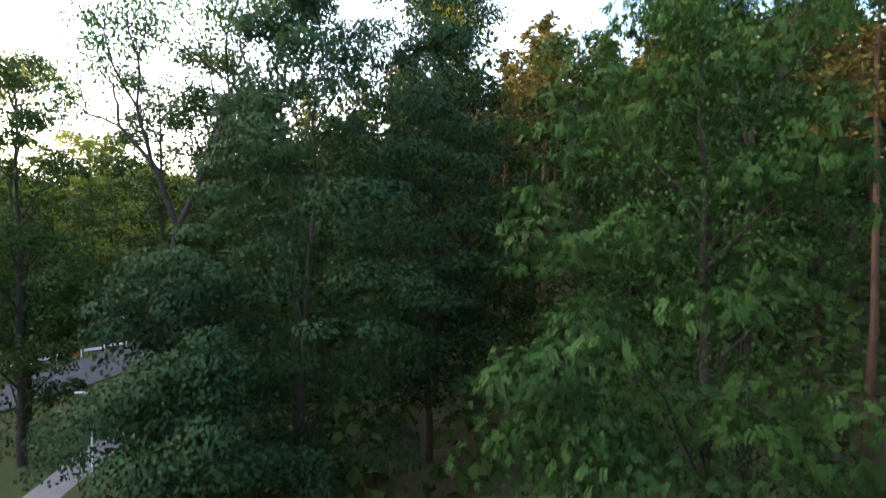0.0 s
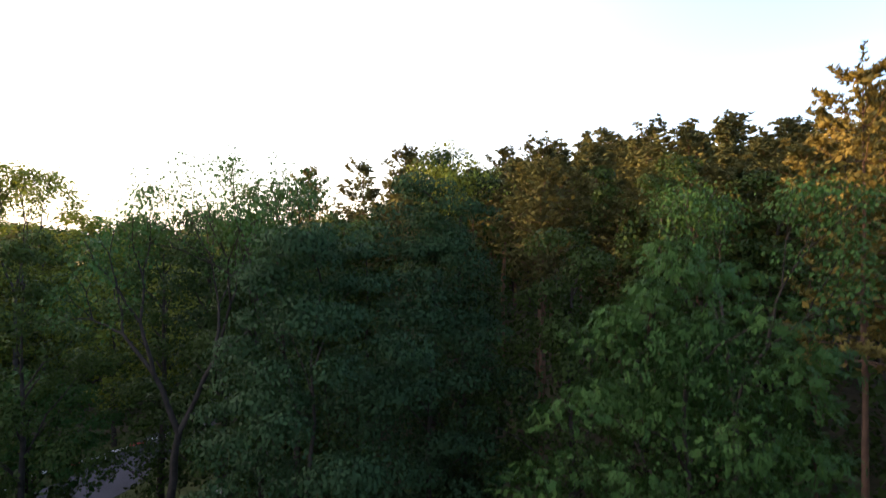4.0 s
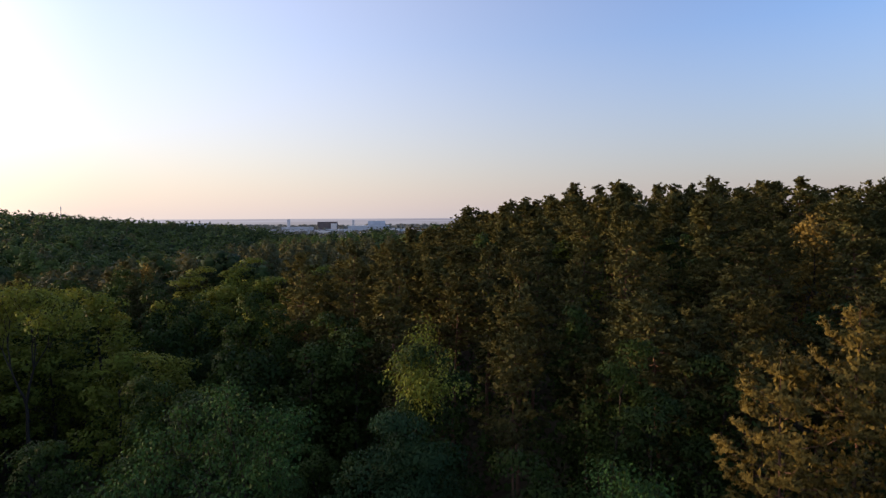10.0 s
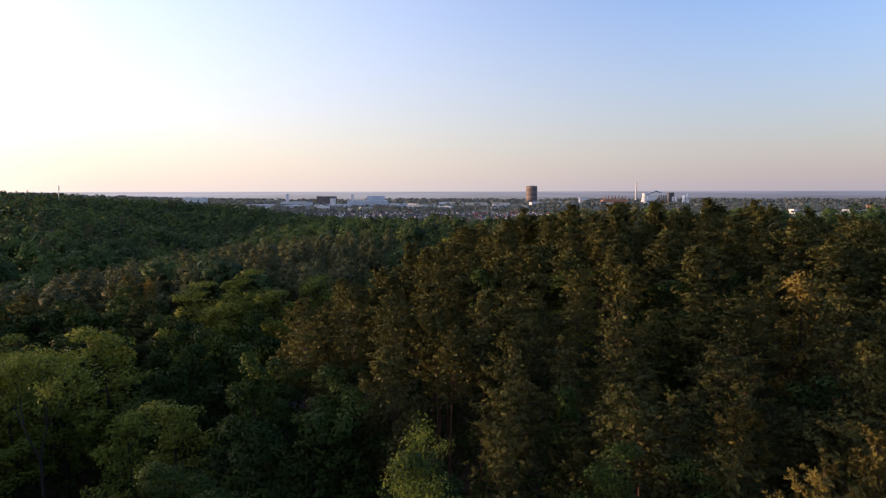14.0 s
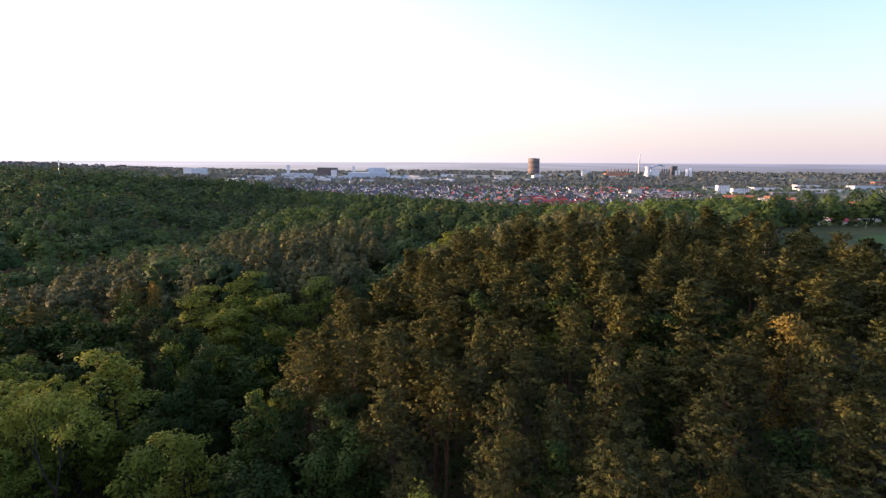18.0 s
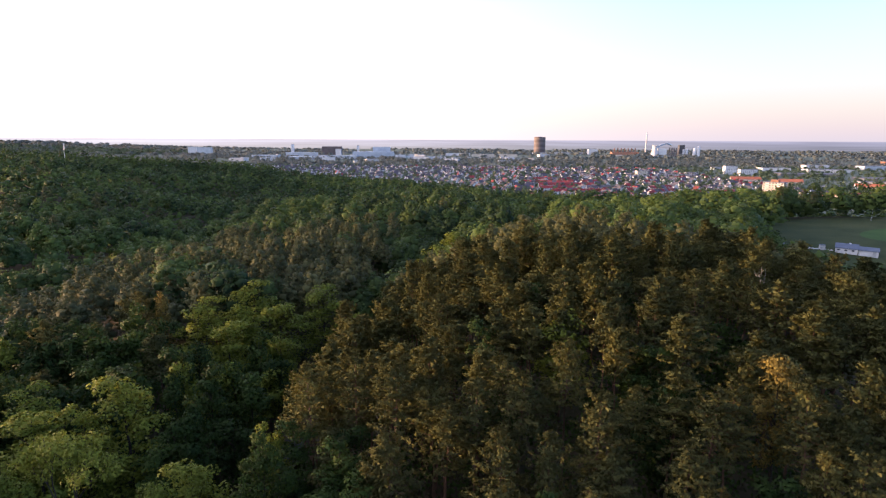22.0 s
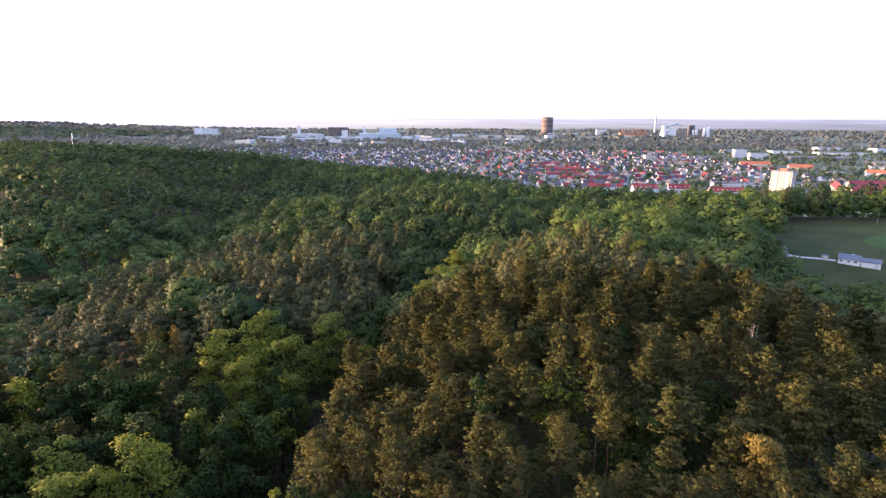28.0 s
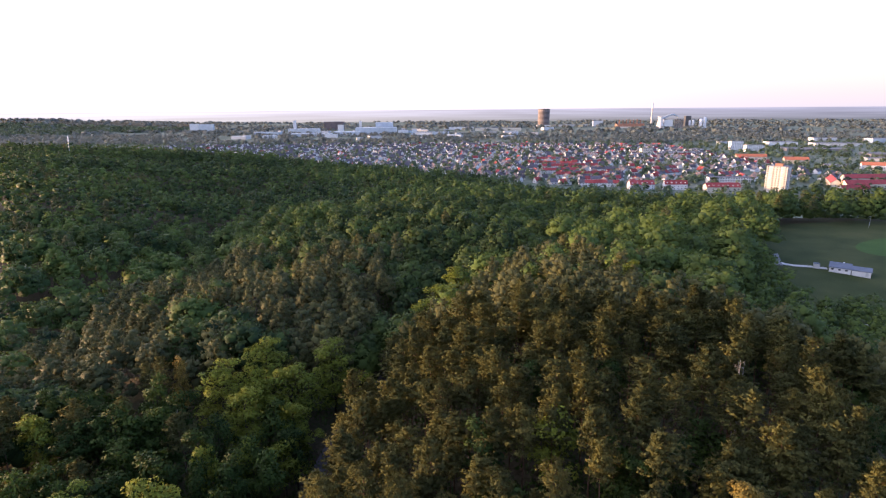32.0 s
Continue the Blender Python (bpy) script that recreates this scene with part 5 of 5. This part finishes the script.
tower = flat_block("apartment_tower", 24, 17, 35, CREAM, None, 12, 7, 4)
child("plant_room", box_mesh("plant_room", (9, 7, 3), BRICK, (0, 0, 35.5)), tower)
for s in range(12):
    for k in (-1, 1):
        child("balcony", box_mesh("balcony", (3.2, 1.2, 1.1), PLASTER, (6.6 * k, -9.1, 1.0 + s * 35 / 12)), tower)
    child("balcony", box_mesh("balcony", (1.2, 4.0, 1.1), PALE_METAL, (12.6, 0, 1.0 + s * 35 / 12)), tower)
put(tagged(tower, "cream twelve-storey apartment tower above the treetops", "apartment tower"), 424, 706, -45, -25)
slab = flat_block("apartment_block", 58, 13, 10, PLASTER, TILE_DARK, 3, 16)
put(tagged(slab, "white three-storey block with a wide dark roof", "apartment block"), 405, 795, -5)
for x, y, turn, long, wide, eave, wall, roof, dorm, word in ((358, 716, 0, 44, 12, 7.5, CREAM, TILE_RED, 7, "red"), (308, 745, -3, 30, 12, 7.5, PLASTER, TILE_RED, 5, "red"), (262, 748, 5, 34, 12, 7, PLASTER, TILE_RED, 5, "red"), (675, 1080, -15, 42, 14, 9, CREAM, TILE_ORANGE, 0, "orange"), (560, 735, 4, 62, 12, 8, CREAM, TILE_RED, 0, "red"), (612, 800, 4, 80, 12, 8, CREAM, TILE_RED, 0, "red"), (540, 770, 62, 62, 12, 8, CREAM, TILE_RED, 0, "red"), (760, 960, -24, 75, 14, 9, PLASTER, TILE_ORANGE, 0, "orange"), (840, 930, -24, 16, 14, 11, BRICK, TILE_ORANGE, 0, "orange"), (520, 700, 8, 40, 11, 6, CREAM, TILE_RED, 0, "red"), (640, 1180, -10, 60, 13, 7, CREAM, TILE_ORANGE, 0, "orange")):
    ob = gable_house("residential_block", wide, long, eave, 5.0, wall, roof, True, 2, max(6, int(long / 5)), dorm)
    put(tagged(ob, f"long pale residential block with a steep {word} tiled roof", "residential block", "residential blocks"), x, y, turn)
for x, y, turn, long, deep, high, wall, storeys, cols in ((455, 1295, 4, 26, 14, 17, CREAM, 5, 6), (535, 1300, -3, 96, 18, 9, CONCRETE, 3, 18), (430, 1250, 0, 44, 14, 8, PLASTER, 3, 10), (752, 1470, 0, 32, 15, 22, PLASTER, 6, 7), (760, 1395, 0, 44, 14, 17, PLASTER, 5, 9), (610, 1380, 0, 30, 14, 9, PLASTER, 3, 7), (700, 1000, -12, 46, 16, 7, PLASTER, 2, 10), (560, 1000, 10, 50, 16, 6, FLAT_ROOF, 0, 0)):
    put(tagged(flat_block("apartment_block", long, deep, high, wall, None, storeys, cols), "pale flat-roofed apartment block", "apartment block", "flat-roofed blocks"), x, y, turn)
for x, y, turn, long, deep, high, wall in ((975, 1653, -5, 80, 40, 9, PLASTER), (1100, 1600, -8, 120, 45, 8, PLASTER), (930, 1420, -10, 150, 50, 6, FLAT_ROOF), (1000, 1240, -14, 130, 60, 6, FLAT_ROOF), (850, 1700, 0, 70, 30, 8, PALE_METAL), (1280, 1500, -12, 110, 40, 8, PLASTER), (900, 1130, -20, 90, 30, 6, CONCRETE), (1350, 1750, 0, 90, 40, 12, PALE_METAL), (1640, 2050, 0, 60, 25, 16, BRICK), (1230, 1850, 0, 80, 30, 10, PLASTER)):
    put(tagged(flat_block("warehouse", long, deep, high, wall, FLAT_ROOF), "low industrial warehouse with a flat roof", "warehouse", "warehouses"), x, y, turn)

# ---- works on the plain ----
holder = new("gas_holder", None)
for k in range(7):
    z0 = k * 15.2
    child("band", mesh_np("band", *tube([(0, 0, z0 - 0.5), (0, 0, z0 + 14.6)], [36.5, 36.5], 40), RUST if k % 2 else RUST_LIGHT, True), holder)
    child("walkway", mesh_np("walkway", *tube([(0, 0, z0 + 14.5), (0, 0, z0 + 14.55), (0, 0, z0 + 15.35), (0, 0, z0 + 15.4)], [36.4, 37.8, 37.8, 36.4], 40), DARK_STEEL), holder)
child("roof", mesh_np("roof", *tube([(0, 0, 106), (0, 0, 107.5), (0, 0, 109), (0, 0, 110.5)], [36.8, 36.8, 18, 0.3], 40), RUST), holder)
put(tagged(holder, "huge rust-brown banded gas holder on the plain", "gas holder"), 572, 3560, 0, -25)


def stack(name, high, r0, r1, material):
    return mesh_np(name, *tube([(0, 0, -1), (0, 0, high * 0.3), (0, 0, high * 0.7), (0, 0, high), (0, 0, high)], [r0, r0 * 0.7 + r1 * 0.3, r0 * 0.3 + r1 * 0.7, r1, r1 * 0.6], 20), material, True)


put(tagged(new("chimney", stack("chimney", 140, 6.0, 4.0, CONCRETE)), "tall slender pale factory chimney", "chimney"), 1288, 3640, 0, -25)
works = new("brick_factory", None)
child("hall", box_mesh("hall", (155, 40, 24), BRICK, (0, 0, -1)), works)
child("plinth", box_mesh("plinth", (160, 50, 8), CREAM, (0, -6, -1)), works)
for k in range(7):
    child("flue", mesh_np("flue", *tube([(-62 + 20 * k, -10, 20), (-62 + 20 * k, -10, 46)], [3.4, 3.0], 12), BRICK, True), works)
put(tagged(works, "long brown brick factory with a row of short flues", "factory"), 1010, 3200, 0, -25)
plant = new("power_plant", None)
child("cooling_tower", mesh_np("cooling_tower", *tube([(-40, 0, -1), (-40, 0, 22), (-40, 0, 44), (-40, 0, 62)], [25, 17, 13.5, 14.5], 28), PLASTER, True), plant)
child("boiler_house", box_mesh("boiler_house", (46, 30, 46), PLASTER, (4, 10, -1)), plant)
child("conveyor", mesh_np("conveyor", *tube([(-50, 0, 30), (-10, 5, 62), (30, 10, 74), (60, 10, 60)], [5, 5, 5, 5], 8), PALE_METAL), plant)
for k in range(4):
    child("flue", mesh_np("flue", *tube([(44 + 13 * k, 0, -1), (44 + 13 * k, 0, 50)], [4.5, 4.2], 14), RUST_LIGHT, True), plant)
child("steel_tower", box_mesh("steel_tower", (30, 24, 66), DARK_STEEL, (118, 20, -1)), plant)
put(tagged(plant, "white power plant with a cooling tower and dark steel tower", "power plant"), 1195, 3120, 0, -25)
for x, y, r, high in ((1322, 3130, 7, 38), (1340, 3130, 7, 40), (1382, 3125, 9, 46), (1404, 3125, 9, 54)):
    silo = new("silo", None)
    child("shell", mesh_np("shell", *tube([(0, 0, -1), (0, 0, high), (0, 0, high + 4), (0, 0, high + 4.2)], [r, r, r * 0.5, 0.3], 20), PLASTER, True), silo)
    child("ladder", box_mesh("ladder", (0.8, 0.4, high), GALVANISED, (r * 0.7, -r * 0.75, 0)), silo)
    put(tagged(silo, "tall white cylindrical silo", "silo", "silos"), x, y, 0, -25)
for x, y, w, d, high, m, word in ((-1375, 2880, 44, 16, 44, PLASTER, "white slab-shaped tower block"), (-1305, 2870, 76, 16, 42, PALE_METAL, "pale grey slab-shaped tower block"), (-690, 3150, 110, 40, 46, RUST, "dark brown industrial building"), (-364, 2560, 190, 90, 30, PALE_METAL, "large pale blue factory hall"), (-330, 2590, 80, 50, 52, PALE_METAL, "tall pale factory block"), (-770, 2640, 12, 12, 62, PLASTER, "slim white concrete tower"), (-452, 2640, 10, 10, 58, PLASTER, "slim white concrete tower"), (-560, 2700, 26, 20, 40, PLASTER, "pale factory tower"), (-720, 2620, 140, 60, 24, PALE_METAL, "pale blue factory hall"), (-110, 2500, 170, 50, 10, PALE_METAL, "long pale factory hall"), (230, 2900, 240, 40, 14, CREAM, "long pale industrial hall"), (30, 3100, 150, 30, 14, PLASTER, "long white industrial hall"), (900, 3500, 60, 30, 34, PLASTER, "white industrial block"), (-620, 2380, 170, 60, 12, PALE_METAL, "low pale factory hall"), (-850, 2500, 110, 40, 14, PALE_METAL, "low pale factory hall"), (-480, 2450, 120, 40, 16, PALE_METAL, "low pale factory hall"), (560, 3480, 90, 20, 10, PLASTER, "low white industrial hall"), (760, 3520, 260, 12, 12, CONCRETE, "long pipe bridge building")):
    put(tagged(flat_block("industrial_building", w, d, high, m, PALE_METAL if m is PALE_METAL else FLAT_ROOF, 0), word + " on the plain", "industrial building", "far industrial buildings"), x, y, town_rng.uniform(-6, 6), -25)
for k in range(46):
    x, y = town_rng.uniform(-950, 500), town_rng.uniform(2050, 3000)
    m = (PLASTER, PALE_METAL, CONCRETE)[k % 3]
    put(tagged(flat_block("industrial_building", town_rng.uniform(20, 70), town_rng.uniform(12, 30), town_rng.uniform(6, 14), m, (FLAT_ROOF, PALE_METAL)[k % 2]), "small pale industrial building far off", "industrial building", "far industrial buildings"), x, y, town_rng.uniform(-30, 30), -25)
for x, y, high in ((-470, 655, 31), (1690, 3250, 48)):
    mast = new("radio_mast", None)
    child("mast_tube", mesh_np("mast_tube", *tube([(0, 0, -1), (0, 0, high * 0.5), (0, 0, high)], [0.45, 0.35, 0.2], 8), GALVANISED, True), mast)
    for k in range(3):
        child("antenna", box_mesh("antenna", (1.2, 0.4, 2.0), WHITE_PAINT, (0.7, 0, high - 6 + 2.2 * k)), mast)
    put(tagged(mast, "slender steel radio mast over the trees", "radio mast", "radio masts"), x, y)


def plain_trees(name, places, label, wide, high, sprays, seed, material):
    rng = np.random.default_rng(seed)
    places = np.array(places)
    n = len(places)
    a, u = rng.uniform(0, 6.28, (n, sprays)), rng.uniform(0, 1, (n, sprays))
    w, h = wide * rng.uniform(0.6, 1.4, (n, 1)), high * rng.uniform(0.7, 1.3, (n, 1))
    r = np.sqrt(1 - u**2 * 0.95) * rng.uniform(0.6, 1.0, (n, sprays))
    out = np.stack([np.cos(a) * r, np.sin(a) * r, u], -1)
    p = np.stack([places[:, :1] + out[..., 0] * w, places[:, 1:] + out[..., 1] * w, ground_z(places[:, 0], places[:, 1])[:, None] + h * (0.25 + 0.75 * u)], -1).reshape(-1, 3)
    face = unit(out.reshape(-1, 3) + [0, 0, 0.35] + rng.normal(0, 0.3, p.shape))
    way = unit(rng.normal(0, 1, p.shape))
    way = unit(way - face * (way * face).sum(-1, keepdims=True))
    s = (np.repeat(w, sprays, 1).ravel()) * rng.uniform(0.8, 1.2, len(p))
    v, q = blades(rng, p - way * s[:, None] * 0.5, way, face, s, 0.45)
    me = mesh_np(name, v, q, material, normals=np.repeat(unit(out.reshape(-1, 3) + [0, 0, 0.3]), 4, 0))
    layer = me.attributes.new("tone", "FLOAT", "FACE")
    layer.data.foreach_set("value", np.repeat(rng.uniform(0, 1, n), sprays).astype(np.float32))
    return tagged(new(name, me), label, "trees", kind="stuff")


def wedge(n, y0, y1, power=1.0):
    y = y0 + (y1 - y0) * town_rng.uniform(0, 1, n) ** power
    return np.stack([town_rng.uniform(-0.9, 0.92, n) * y, y], -1)


garden = [p for p in wedge(6600, 640, 1850) if (in_town(*p) and town_rng.uniform() < 0.75) or (not in_town(*p) and ground_z(*p) < -17 and (not (150 < p[0] < 330 and 760 < p[1] < 1200) or town_rng.uniform() < 0.3) and town_rng.uniform() < 0.7)]
plain_trees("town_trees", garden, "leafy garden and street trees between the houses", 4.4, 9, 16, 31, HAZY_TOWN_LEAF)
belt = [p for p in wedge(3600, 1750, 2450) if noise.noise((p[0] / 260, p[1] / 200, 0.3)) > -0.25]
plain_trees("woodland_belt", belt, "belt of dark trees behind the housing estate", 7, 12, 14, 32, HAZY_PLAIN_LEAF)
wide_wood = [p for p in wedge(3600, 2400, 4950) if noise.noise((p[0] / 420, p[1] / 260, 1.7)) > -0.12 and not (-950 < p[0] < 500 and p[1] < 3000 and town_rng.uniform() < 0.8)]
plain_trees("far_woodland", wide_wood, "far woods over the plain, haze painted into their leaves", 15, 13, 12, 33, HAZY_PLAIN_LEAF)
hill_side = [p for p in np.stack([town_rng.uniform(-2600, -330, 9000), town_rng.uniform(560, 3200, 9000)], -1) if -0.95 * p[1] - 150 < p[0] < -0.30 * p[1] - 120 and ground_z(*p) > -21 and p[1] > 720 + 0.2 * (p[0] + 600)]
plain_trees("far_hill_forest", hill_side, "far forest covering the low hills", 9, 15, 14, 34, HAZY_TOWN_LEAF)
